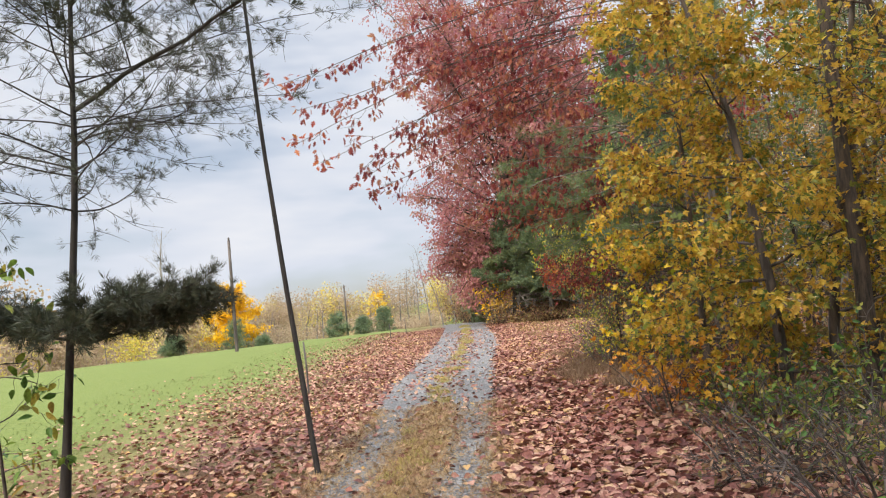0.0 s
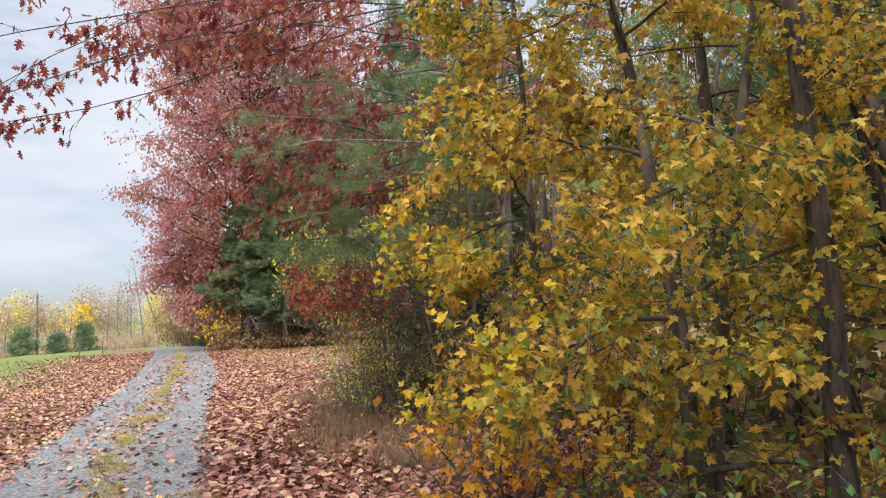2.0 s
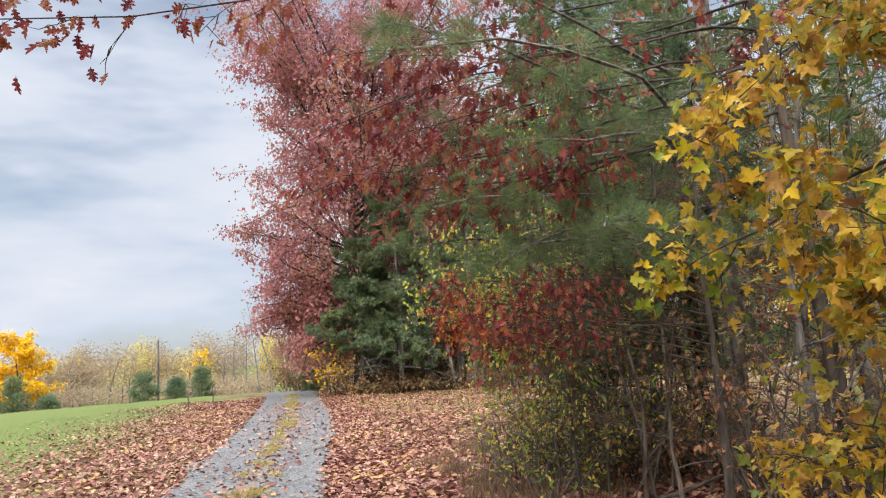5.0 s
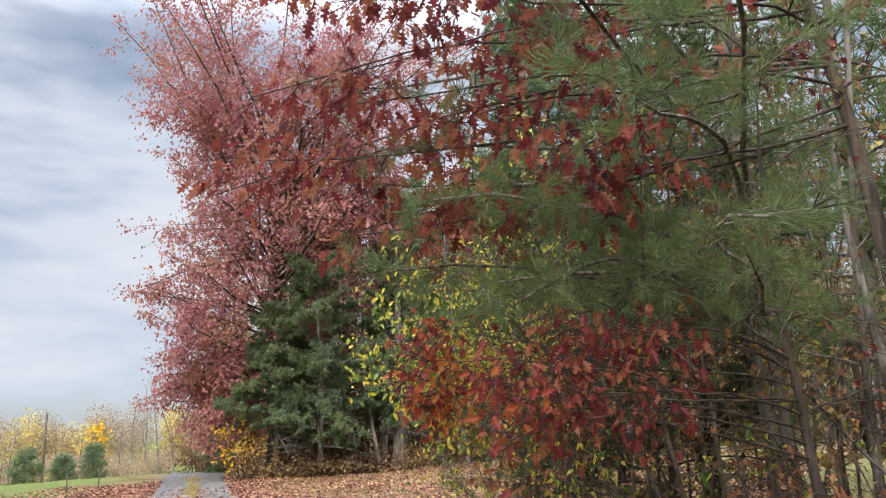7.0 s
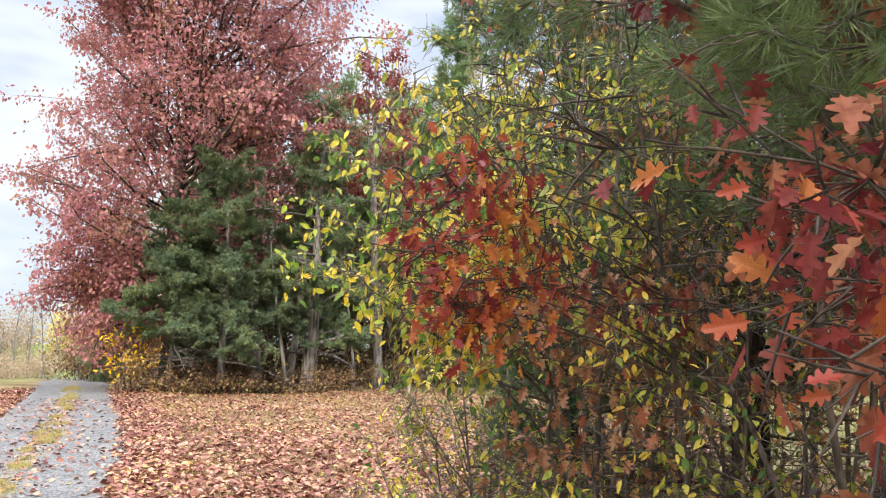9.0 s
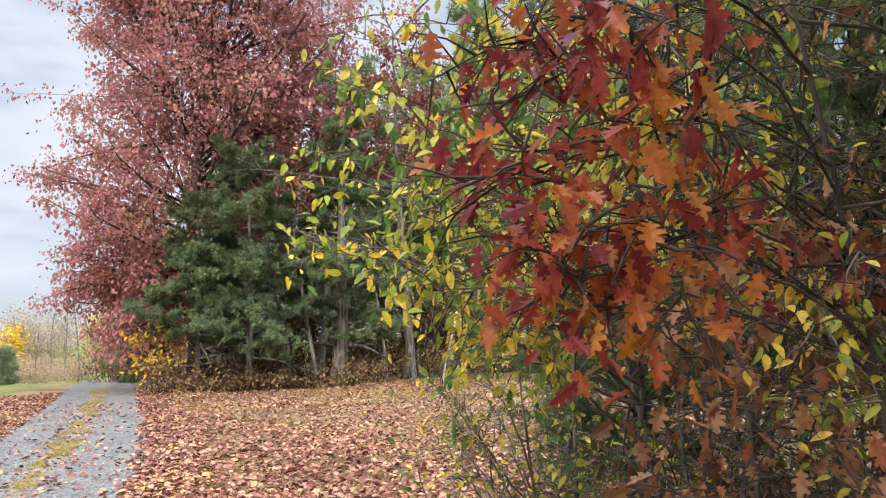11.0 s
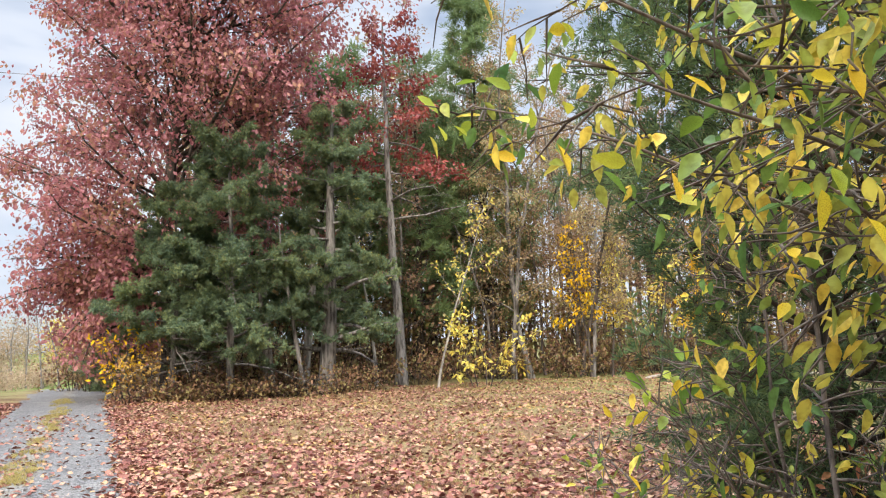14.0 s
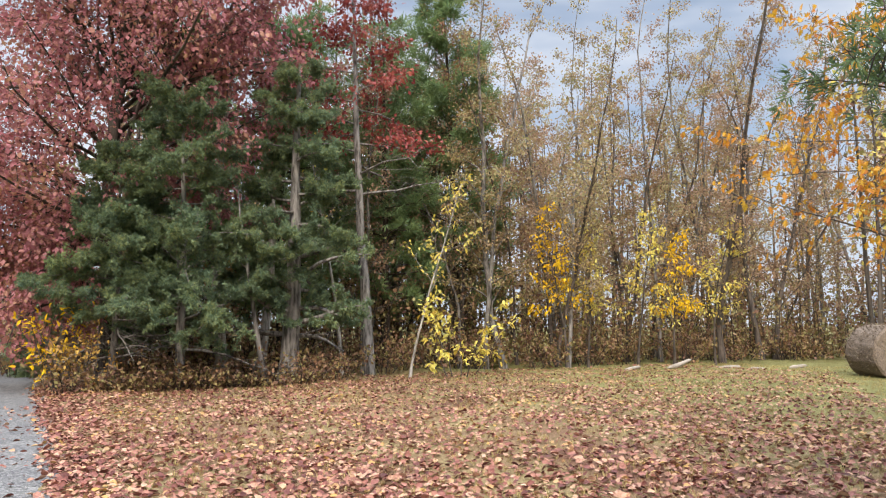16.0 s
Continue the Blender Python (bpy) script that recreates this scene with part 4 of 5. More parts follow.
# ---- elm thicket at the end of the verge, cedar behind it ----
broadleaf("elm_sapling", 3.0, 20.4, "elm sapling with green and yellow oval leaves", seed=25, height=5.0, r=0.02, clear_x=0.95, bark=BARK_TWIG, leaf_mat=ELM_LEAF, shape="ovate", size=0.078, leaves=280,
          limbs=12, first=0.5, reach=1.2, top_reach=0.8, rise=0.15, sag=0.045, hang=0.9, twigs=3, jitter=0.05, category="sapling", group="elms at the verge", aim_r=0.012, aim_first=0.35, aim_side=0.4, aim_leaves=2200,
          aims=[(1.9, (0.95, 20.8, 2.8)), (1.8, (1.2, 21.0, 2.5)), (1.9, (1.2, 20.0, 2.7)), (2.0, (1.35, 19.6, 2.9)), (2.5, (1.5, 19.4, 3.3)), (1.8, (1.6, 19.8, 2.6)), (1.6, (1.55, 19.0, 2.4)), (1.5, (1.9, 19.7, 2.2)), (2.2, (1.8, 19.2, 3.0)), (1.8, (2.2, 19.9, 2.4)), (1.3, (1.9, 20.2, 2.0)), (2.7, (1.4, 19.8, 3.6)), (1.7, (1.15, 20.2, 2.3)), (2.3, (1.2, 20.1, 3.1)), (2.6, (1.3, 20.2, 3.4)), (1.6, (1.45, 20.0, 2.3)), (1.5, (1.5, 20.1, 2.1)), (2.5, (1.55, 18.3, 2.6)), (2.4, (1.75, 18.3, 2.5))],
          single=90, single_mat=ELM_ONE)
broadleaf("elm_sapling", 2.9, 21.5, "low elm sapling with a few tan and green leaves", seed=255, height=2.6, r=0.014, clear_x=1.75, bark=BARK_TWIG, leaf_mat=ELM_LEAF, shape="ovate", size=0.095, leaves=40,
          limbs=6, first=0.3, reach=0.8, rise=0.3, hang=0.9, twigs=2, jitter=0.04, category="sapling", group="elms at the verge", aim_r=0.008, aim_first=0.5, aim_side=0.3, aim_leaves=70,
          aims=[(0.7, (2.1, 21.3, 1.65)), (0.5, (2.25, 21.35, 1.5)), (0.9, (2.35, 21.4, 1.75))], single=30, single_mat=ELM_ONE)
broadleaf("elm_sapling", 3.1, 18.7, "low elm sapling with small yellow oval leaves", seed=256, height=3.0, r=0.014, clear_x=1.7, bark=BARK_TWIG, leaf_mat=ELM_LEAF, shape="ovate", size=0.058, leaves=60,
          limbs=6, first=0.3, reach=0.8, rise=0.3, hang=0.9, twigs=2, jitter=0.04, category="sapling", group="elms at the verge", aim_r=0.007, aim_first=0.4, aim_side=0.35, aim_subs=8, aim_leaves=520,
          aims=[(1.6, (2.05, 18.15, 2.1)), (1.3, (2.2, 18.2, 1.8)), (1.1, (2.15, 18.1, 1.5)), (0.9, (2.3, 18.2, 1.25)), (1.4, (2.0, 18.25, 1.9)), (0.7, (2.1, 18.3, 1.1)), (0.6, (1.9, 18.4, 1.25))])
broadleaf("elm_sapling", 3.3, 20.3, "elm sapling with green and yellow oval leaves", seed=26, height=5.0, r=0.03, clear_x=1.7, bark=BARK_TWIG, leaf_mat=ELM_LEAF, shape="ovate", size=0.078, leaves=520,
          limbs=14, first=0.45, reach=1.4, top_reach=0.8, rise=0.2, sag=0.05, hang=0.9, twigs=3, jitter=0.05, category="sapling", group="elms at the verge")
broadleaf("elm_sapling", 4.3, 20.9, "elm sapling with green and yellow oval leaves", seed=27, height=5.6, r=0.035, bark=BARK_TWIG, leaf_mat=ELM_LEAF, shape="ovate", size=0.08, leaves=700,
          limbs=14, first=0.2, reach=1.5, top_reach=0.7, rise=0.2, sag=0.05, hang=0.9, twigs=3, jitter=0.05, category="sapling", group="elms at the verge")
conifer("cedar_tree", 4.7, 22.8, "dense dark green red cedar behind the elms", seed=28, height=8.5, r=0.1, bark=BARK_BROWN, leaf_mat=CEDAR_DARK, shape="spray", size=0.085, leaves=34000, whorls=18, per=6,
        first=0.04, reach=1.9, top=0.5, rise=0.3, sag=0.0, group="cedars", subs=8, twigs=3, jitter=0.05, uneven=0.2)
conifer("cedar_tree", 5.5, 20.9, "dark red cedar inside the thicket", seed=29, height=8.0, r=0.1, bark=BARK_BROWN, leaf_mat=CEDAR_SPRAY, shape="frond", size=0.14, leaves=7000, whorls=13, per=6,
        first=0.2, reach=1.9, top=0.4, rise=0.25, sag=0.0, group="cedars", subs=7, twigs=3, jitter=0.06, uneven=0.4)
for i, (sx, sy) in enumerate([(2.5, 19.4), (3.1, 20.0), (2.6, 20.9), (3.3, 21.6), (4.1, 20.6), (3.4, 22.3), (4.9, 20.0), (4.4, 21.8)]):
    shrub("undergrowth_shrub", sx, sy, "leggy shrub with sparse yellow and green leaves", seed=430 + i, height=1.3, spread_r=1.0, bark=BARK_TWIG, leaf_mat=ELM_LEAF, shape="ovate", size=0.07, leaves=420,
          stems=11, group="shrubs under the elms")

# ---- far side of the clearing ----
def oak_crown_limbs():
    rng = np.random.default_rng(77)
    out = []
    for i in range(72):
        a = math.pi * rng.uniform(0.75, 2.15)
        z = rng.uniform(4.0, 12.0)
        if i % 5 == 0:
            # low limbs sweep out over the lane
            z, a, up, ln = rng.uniform(3.6, 6.0), math.pi * rng.uniform(0.8, 1.2), rng.uniform(-0.05, 0.15), rng.uniform(5.0, 6.2)
        elif i % 5 < 3:
            # high limbs rise and lean out over the lane
            z, a, up, ln = rng.uniform(8.0, 16.0), math.pi * rng.uniform(0.85, 2.0), rng.uniform(0.6, 2.1), rng.uniform(9.0, 13.5)
        else:
            up = rng.uniform(0.15, 1.5)
            ln = rng.uniform(5.5, 7.5)
        out.append(((0, 0, z), (math.cos(a), math.sin(a), up), ln, 0.085))
    return out


broadleaf("big_red_oak", 1.5, 49.6, "big spreading oak with dull red and pink leaves", seed=41, height=18, r=0.34, bark=BARK_DARK, leaf_mat=PINK_LEAF, shape="chip", size=0.2, leaves=78000, limbs=16, first=0.6,
          reach=7.0, top_reach=0.9, rise=0.6, sag=0.02, subs=9, twigs=4, jitter=0.2, hang=0.8, bias=(-0.4, -0.1), extra=oak_crown_limbs(), sub_len=0.42)
G_CED = "cedars"
for cx, cy, hh, rr, rc, nl, lab, sd, lo in ((6.9, 46.6, 11.0, 0.34, 3.0, 11000, "large dark green red cedar at the wood's edge", 42, 1.9), (3.3, 45.9, 9.5, 0.16, 3.5, 12000, "wide dark green red cedar at the wood's edge", 43, 1.0),
                                (1.4, 46.4, 7.2, 0.12, 3.0, 7500, "dark green red cedar under the oak", 44, 2.1)):
    broadleaf("cedar_tree", cx, cy, lab, seed=sd, height=hh, r=rr, bark=BARK_GREY, leaf_mat=CEDAR_SPRAY, shape="frond", size=0.155, leaves=2 * nl, limbs=44, first=0.12, reach=rc, top_reach=0.32, rise=0.1, sag=0.016, subs=9, twigs=2,
              jitter=0.05, hang=0.1, group=G_CED, wobble=0.02, no_leaf_below=lo)
conifer("cedar_tree", -1, 56.5, "small dark cedar beside the lane", seed=45, height=2.8, r=0.08, bark=BARK_GREY, leaf_mat=CEDAR_SPRAY, shape="spray", size=0.3, leaves=2200, whorls=8, per=6, first=0.05, reach=1.2, top=0.15,
        rise=0.2, sag=0.01, group=G_CED, subs=6, twigs=2, jitter=0.1)
broadleaf("leaning_trunk_tree", 5.9, 45.6, "slim leaning trunk under the cedar", seed=46, height=6.5, r=0.1, bark=BARK_GREY, leaf_mat=TAN_LEAF, leaves=60, limbs=6, first=0.5, reach=1.2, lean=(-0.18, 0.02), subs=4, twigs=1)
broadleaf("pale_sapling", 9.3, 48.2, "pale slim forked sapling, leafless", seed=47, height=9.5, r=0.075, bark=BARK_PALE, leaf_mat=YELLOW_LEAF, size=0.15, leaves=60, limbs=12, first=0.45, reach=1.7, rise=1.3, sag=-0.02, subs=5, twigs=2,
          category="sapling", group="pale saplings")
broadleaf("pale_sapling", 11.3, 46.5, "pale sapling leaning over, a few yellow leaves", seed=48, height=8.0, r=0.055, bark=BARK_PALE, leaf_mat=YELLOW_LEAF, size=0.2, leaves=260, limbs=14, first=0.4, reach=2.0, rise=1.1, sag=-0.02, lean=(0.2, 0),
          subs=6, twigs=2, category="sapling", group="pale saplings", bias=(0.3, 0), shape="ovate")
broadleaf("oak_tree", 10.65, 49.0, "tall oak with rough grey trunk and dark red leaves high up", seed=49, height=17, r=0.24, bark=BARK_GREY, leaf_mat=OAK_DARK, shape="chip", size=0.22, leaves=4200, limbs=22, first=0.4, reach=4.2, rise=0.1,
          sag=0.02, subs=8, twigs=3, jitter=0.15, no_leaf_below=8.5)
for i, (px, py, hh) in enumerate([(5.2, 49.4, 18), (6.8, 50.5, 17)]):
    broadleaf("pale_trunk_tree", px, py, "tall tree with pale grey trunk", seed=480 + i, height=hh, r=0.2, bark=BARK_PALE, leaf_mat=PINK_LEAF, shape="chip", size=0.28, leaves=1500, limbs=16, first=0.55, reach=3.0, rise=0.4, jitter=0.15,
              group="tall pale trunks")
shrub("yellow_shrub", 13.3, 46.2, "small shrub with pale yellow leaves at the wood's edge", seed=491, height=3.3, spread_r=1.7, bark=BARK_DARK, leaf_mat=YELLOW_LEAF, shape="ovate", size=0.24, leaves=420, stems=5, jitter=0.08)
G_PINE = "pines in the wood"
for i, (px, py, hh, rr) in enumerate([(16.9, 53.5, 21, 3.8), (12.9, 52.5, 16, 3.4), (8.1, 52.5, 15, 2.8), (3.7, 53.0, 15, 2.6), (10.5, 55.5, 17, 3.0), (15.1, 57.0, 15, 3.0), (5.9, 57.0, 16, 3.0)]):
    conifer("pine_tree", px, py, "tall dark green pine in the wood", seed=500 + i, height=hh, r=0.2, bark=BARK_BROWN, leaf_mat=PINE_NEEDLE, shape="pine_far", size=0.46, leaves=9000 if i == 0 else 3200, whorls=14, per=5, first=0.16, reach=rr, top=0.3, rise=0.1,
            sag=0.02, subs=5, twigs=1, jitter=0.15, group=G_PINE)
for i, (px, py, hh) in enumerate([(19.8, 48.6, 7.2), (21.2, 48.9, 6.4), (23.5, 48.2, 7.0), (25.5, 48.0, 6.2), (27.5, 47.4, 7.0)]):
    broadleaf("gold_tree", px, py, "slender young tree with golden leaves at the wood's edge", seed=520 + i, height=hh, r=0.06, bark=BARK_DARK, leaf_mat=YELLOW_LEAF if i % 3 else GOLD_LEAF, shape="ovate", size=0.2, leaves=620, limbs=16, first=0.3,
              reach=1.5, rise=0.5, jitter=0.1, group="golden young trees")
rng = np.random.default_rng(530)
for i in range(44):
    px = 16.4 + i * 0.68 + rng.uniform(-0.6, 0.6)
    py = 48.5 + rng.uniform(0, 11) - 0.24 * max(0, px - 26)
    kind = [TAN_LEAF, RUST_LEAF, TAN_LEAF, BRUSH_LEAF, RUST_LEAF, TAN_LEAF][i % 6]
    broadleaf("woodland_tree", px, py, "slender woodland tree with thinning tan and yellow leaves", seed=540 + i, height=rng.uniform(15, 23), r=rng.uniform(0.06, 0.15), bark=BARK_DARK if i % 2 else BARK_GREY, leaf_mat=kind, shape="chip",
              size=0.135, leaves=3900, limbs=23, first=0.14, reach=2.6, rise=0.8, jitter=0.14, subs=5, twigs=2, wobble=0.1, group="slender trees at the wood's edge", lean=(rng.uniform(-0.16, 0.16), 0))
for i in range(9):
    broadleaf("woodland_tree", 11.5 + i * 0.75, 51 + rng.uniform(0, 5), "slender woodland tree with thinning tan and yellow leaves", seed=590 + i, height=rng.uniform(14, 20), r=rng.uniform(0.05, 0.1), bark=BARK_DARK if i % 2 else BARK_GREY,
              leaf_mat=TAN_LEAF if i % 2 else RUST_LEAF, shape="chip", size=0.16, leaves=1700, limbs=24, first=0.14, reach=2.4, rise=0.8, jitter=0.14, subs=7, twigs=3, wobble=0.07, group="slender trees at the wood's edge")
for i in range(40):
    px = 0.4 + i * 1.0 + rng.uniform(-0.5, 0.5)
    py = 48.6 + rng.uniform(0, 4.5) - 0.22 * max(0, px - 24)
    shrub("edge_brush", px, py, "brown tangled brush along the wood's edge", seed=600 + i, height=rng.uniform(1.2, 2.6), spread_r=1.3, bark=BARK_BROWN, leaf_mat=BRUSH_LEAF, shape="chip", size=0.16, leaves=420, stems=7, jitter=0.1,
          group="brush along the wood's edge")
for i in range(26):
    px, py = -2.1 + (i % 2) * 1.6 + rng.uniform(-0.5, 0.5), 56.5 + i * 0.95
    shrub("edge_brush", px, py, "brown tangled brush along the lane", seed=650 + i, height=rng.uniform(1.2, 3.0), spread_r=1.3, bark=BARK_BROWN, leaf_mat=[BRUSH_LEAF, TAN_LEAF, BRUSH_LEAF, OAK_LEAF][i % 4], shape="chip", size=0.18,
          leaves=420, stems=8, jitter=0.12, group="brush along the lane")
for i in range(14):
    broadleaf("woodland_tree", -1.0 + rng.uniform(0, 5), 54 + i * 2.4, "woodland tree with russet leaves beside the lane", seed=690 + i, height=rng.uniform(7, 13), r=0.12, bark=BARK_DARK, leaf_mat=[TAN_LEAF, PINK_LEAF, BRUSH_LEAF][i % 3],
              shape="chip", size=0.3, leaves=1100, limbs=14, first=0.15, reach=2.5, rise=0.5, jitter=0.18, subs=5, twigs=2, group="trees beside the lane")
shrub("gold_shrub", -0.1, 45.9, "bright golden shrub beside the lane", seed=710, height=2.8, spread_r=0.75, bark=BARK_DARK, leaf_mat=GOLD_LEAF, shape="ovate", size=0.19, leaves=210, stems=8, jitter=0.1, group="golden shrubs")
shrub("gold_shrub", 0.6, 45.2, "ochre yellow shrub at the foot of the oak", seed=711, height=1.9, spread_r=1.3, bark=BARK_DARK, leaf_mat=OCHRE_LEAF, shape="ovate", size=0.15, leaves=420, stems=8, jitter=0.1, group="golden shrubs")

for i in range(16):
    px = 0.2 + i * 0.53 + rng.uniform(-0.2, 0.2)
    shrub("edge_brush", px, 44.9 + rng.uniform(-0.3, 0.8) + 0.04 * px, "low brown brush at the foot of the cedars", seed=720 + i, height=rng.uniform(0.6, 1.3), spread_r=0.9, bark=BARK_BROWN, leaf_mat=BRUSH_LEAF, shape="chip",
          size=0.13, leaves=320, stems=8, jitter=0.08, group="brush at the foot of the cedars")

# backing wood, too deep to count
def deep_wood(name, label, x0, x1, y0, y1, count, seed, mats, low=10, high=17):
    rng = np.random.default_rng(seed)
    tubes, pos = [], []
    for _ in range(count):
        px, py = rng.uniform(x0, x1), rng.uniform(y0, y1)
        base = float(ground_z(px, py)) - 0.1
        h = rng.uniform(low, high)
        t = stem(rng, (px, py, base), (rng.normal(0, 0.04), 0, 1), h, 6, 0.02, 0)
        tubes.append((t, np.linspace(0.14, 0.03, len(t)), 5))
        for _k in range(9):
            p, d = along_line(t, np.array([rng.uniform(0.3, 0.95)]))
            a = rng.uniform(0, 6.28)
            b = stem(rng, p[0], (math.cos(a), math.sin(a), 0.6), rng.uniform(1.2, 2.8), 4, 0.15, 0)
            tubes.append((b, np.linspace(0.035, 0.01, len(b)), 3))
            q, _d = along_line(b, rng.uniform(0.2, 1, 34))
            pos.append(q + rng.normal(0, 0.3, q.shape))
    ob = thing(name, 0, 0, label, "woods", z=0.0, kind="stuff")
    part("trunks", tubes_mesh(name + "_trunks", tubes, BARK_DARK), ob)
    pos = np.concatenate(pos)
    lot = rng.integers(0, len(mats), len(pos))
    for k, m in enumerate(mats):
        p = pos[lot == k]
        part("foliage", leaves_mesh(name + "_foliage", p, rng.normal(0, 1, p.shape), rng.normal(0, 1, p.shape) + (0, 0, 0.5), rng.uniform(0.2, 0.42, len(p)), "chip", m), ob)


deep_wood("deep_wood", "deep autumn wood of thin trunks and tan leaves", 0, 60, 58, 78, 150, 800, [TAN_LEAF, BRUSH_LEAF, RUST_LEAF], 13, 22)
deep_wood("deep_thicket", "thin wood behind the verge", 9.5, 24, 2, 20, 26, 801, [TAN_LEAF, BRUSH_LEAF, GREEN_LEAF], 6, 11)
deep_wood("side_wood", "autumn wood beyond the clearing", 30, 55, 22, 48, 60, 802, [TAN_LEAF, YELLOW_LEAF, BRUSH_LEAF], 12, 20)
# unseen wood behind the camera, added to darken the verge at the start
deep_wood("unseen_wood_behind", "unseen wood behind the start of the walk, added for shade", 4.5, 24, -18, 3, 46, 803, [TAN_LEAF, BRUSH_LEAF, GREEN_LEAF], 8, 15)
# out of view: this pine is added to shade the right verge
conifer("white_pine", 4.6, 3.7, "tall unseen white pine added to shade the start of the walk", seed=818, height=15, r=0.2, bark=BARK_GREY, leaf_mat=PINE_NEEDLE, shape="pine_far", size=0.4, leaves=1500, whorls=10, per=5, first=0.3, reach=4.2, top=0.3, rise=0.15, sag=0.01,
        subs=7, twigs=3, jitter=0.1, group="white pines")
# also out of view, its wide crown added to block sun from the verge
conifer("white_pine", -3.7, 0.2, "tall unseen white pine added to shade the start of the walk", seed=819, height=14, r=0.2, bark=BARK_GREY, leaf_mat=PINE_NEEDLE, shape="pine_far", size=0.4, leaves=4200, whorls=10, per=5, first=0.3, reach=4.8, top=0.3, rise=0.15, sag=0.01,
        subs=7, twigs=3, jitter=0.1, group="white pines")
for i, (px, py, hh, rr) in enumerate([(8.4, 13.5, 14, 2.6), (9.6, 17.5, 15, 2.8), (8.8, 21.5, 13, 2.6), (11.5, 15.0, 15, 3.0), (12.0, 20.0, 15, 3.0)]):
    conifer("pine_tree", px, py, "dark pine deep in the thicket", seed=820 + i, height=hh, r=0.16, bark=BARK_GREY, leaf_mat=PINE_NEEDLE, shape="pine_far", size=0.36, leaves=1900, whorls=13, per=5, first=0.14, reach=rr, top=0.3, rise=0.1,
            sag=0.02, subs=5, twigs=1, jitter=0.12, group="pines in the thicket")
broadleaf("orange_oak", 12.8, 28.4, "young oak with orange leaves beside the clearing", seed=830, height=7.5, r=0.09, bark=BARK_DARK, leaf_mat=ORANGE_LEAF, shape="oak", size=0.14, leaves=2300, limbs=18, first=0.35, reach=4.4,
          rise=0.2, sag=0.03, hang=0.8, bias=(-0.3, 0.0), jitter=0.06)

def understory(name, label, x0, x1, y0, y1, count, top, seed, mats, drop=0.0):
    rng = np.random.default_rng(seed)
    ob = thing(name, 0, 0, label, "undergrowth", z=0.0, kind="stuff")
    tubes = []
    for _ in range(count // 60):
        px, py = rng.uniform(x0, x1), rng.uniform(y0, y1)
        py -= drop * max(0, px - 24)
        s = stem(rng, (px, py, float(ground_z(px, py)) - 0.05), (rng.normal(0, 0.2), rng.normal(0, 0.2), 1), rng.uniform(0.6, 1.1) * top, 5, 0.1, 0)
        tubes.append((s, np.linspace(0.03, 0.006, len(s)), 4))
    part("stems", tubes_mesh(name + "_stems", tubes, BARK_BROWN), ob)
    for k, m in enumerate(mats):
        n = count // len(mats)
        px, py = rng.uniform(x0, x1, n), rng.uniform(y0, y1, n)
        py = py - drop * np.clip(px - 24, 0, None)
        px = px + 0.9 * np.sin(py * 0.8) + rng.normal(0, 0.7, n)
        py = py + rng.normal(0, 0.8, n)
        clump = 0.55 + 0.45 * np.sin(px * 1.1 + k) * np.sin(py * 0.9 + 2 * k + px * 0.3)
        p = np.c_[px, py, ground_z(px, py) + 0.05 + top * rng.beta(1.2, 1.8, n) * (0.5 + clump)]
        part("foliage", leaves_mesh(name + "_foliage", p, rng.normal(0, 1, p.shape), rng.normal(0, 1, p.shape) + (0, 0, 0.5), rng.uniform(0.12, 0.3, n), "chip", m), ob)


understory("wood_understory", "tangled brown and tan undergrowth inside the wood", 1.5, 50, 51, 59, 34000, 4.6, 850, [BRUSH_LEAF, TAN_LEAF, BRUSH_LEAF], 0.24)
understory("thicket_understory", "dark tangled undergrowth inside the thicket", 6.5, 13, 5, 17, 6500, 1.7, 851, [BRUSH_LEAF, GREEN_LEAF, BRUSH_LEAF])

# ---- hay bale and logs in the clearing ----
def hay_bale(x, y, turn):
    ob = thing("hay_bale", x, y, "weathered round hay bale standing on the grass", "hay bale")
    bm = bmesh.new()
    rng = np.random.default_rng(90)
    k, r, w = 40, 0.96, 1.5
    rings = []
    for s, rr in ((-0.5, 0.0), (-0.5, 0.55), (-0.5, 0.92), (-0.46, 1.0), (-0.2, 1.02), (0.05, 1.0), (0.3, 1.02), (0.46, 1.0), (0.5, 0.92), (0.5, 0.55), (0.5, 0.0)):
        ring = []
        for i in range(k):
            a = 2 * math.pi * i / k
            q = rr * r * (1 + rng.normal(0, 0.012))
            z = math.sin(a) * q
            if z < -r * 0.86:
                z = -r * 0.86
            ring.append(bm.verts.new((s * w + rng.normal(0, 0.012), math.cos(a) * q, z + r * 0.86)))
        rings.append(ring)
    for a, b in zip(rings, rings[1:]):
        for i in range(k):
            bm.faces.new((a[i], a[(i + 1) % k], b[(i + 1) % k], b[i]))
    bmesh.ops.remove_doubles(bm, verts=bm.verts, dist=1e-4)
    me = bpy.data.meshes.new("bale_body")
    bm.to_mesh(me)
    bm.free()
    me.materials.append(HAY)
    body = part("bale_body", me, ob)
    ob.rotation_euler = (0, 0, turn)
    pos = np.c_[rng.uniform(-0.75, 0.75, 900), np.zeros(900), np.zeros(900)]
    a = rng.uniform(-0.6, math.pi + 0.6, 900)
    pos[:, 1], pos[:, 2] = np.cos(a) * 0.95, np.sin(a) * 0.95 + 0.826
    out = np.c_[rng.normal(0, 0.5, 900), np.cos(a) * 0.4, np.sin(a) * 0.4]
    part("straw", leaves_mesh("bale_straw", pos, out, rng.normal(0, 1, (900, 3)), 0.14, "grass", STRAW), ob)


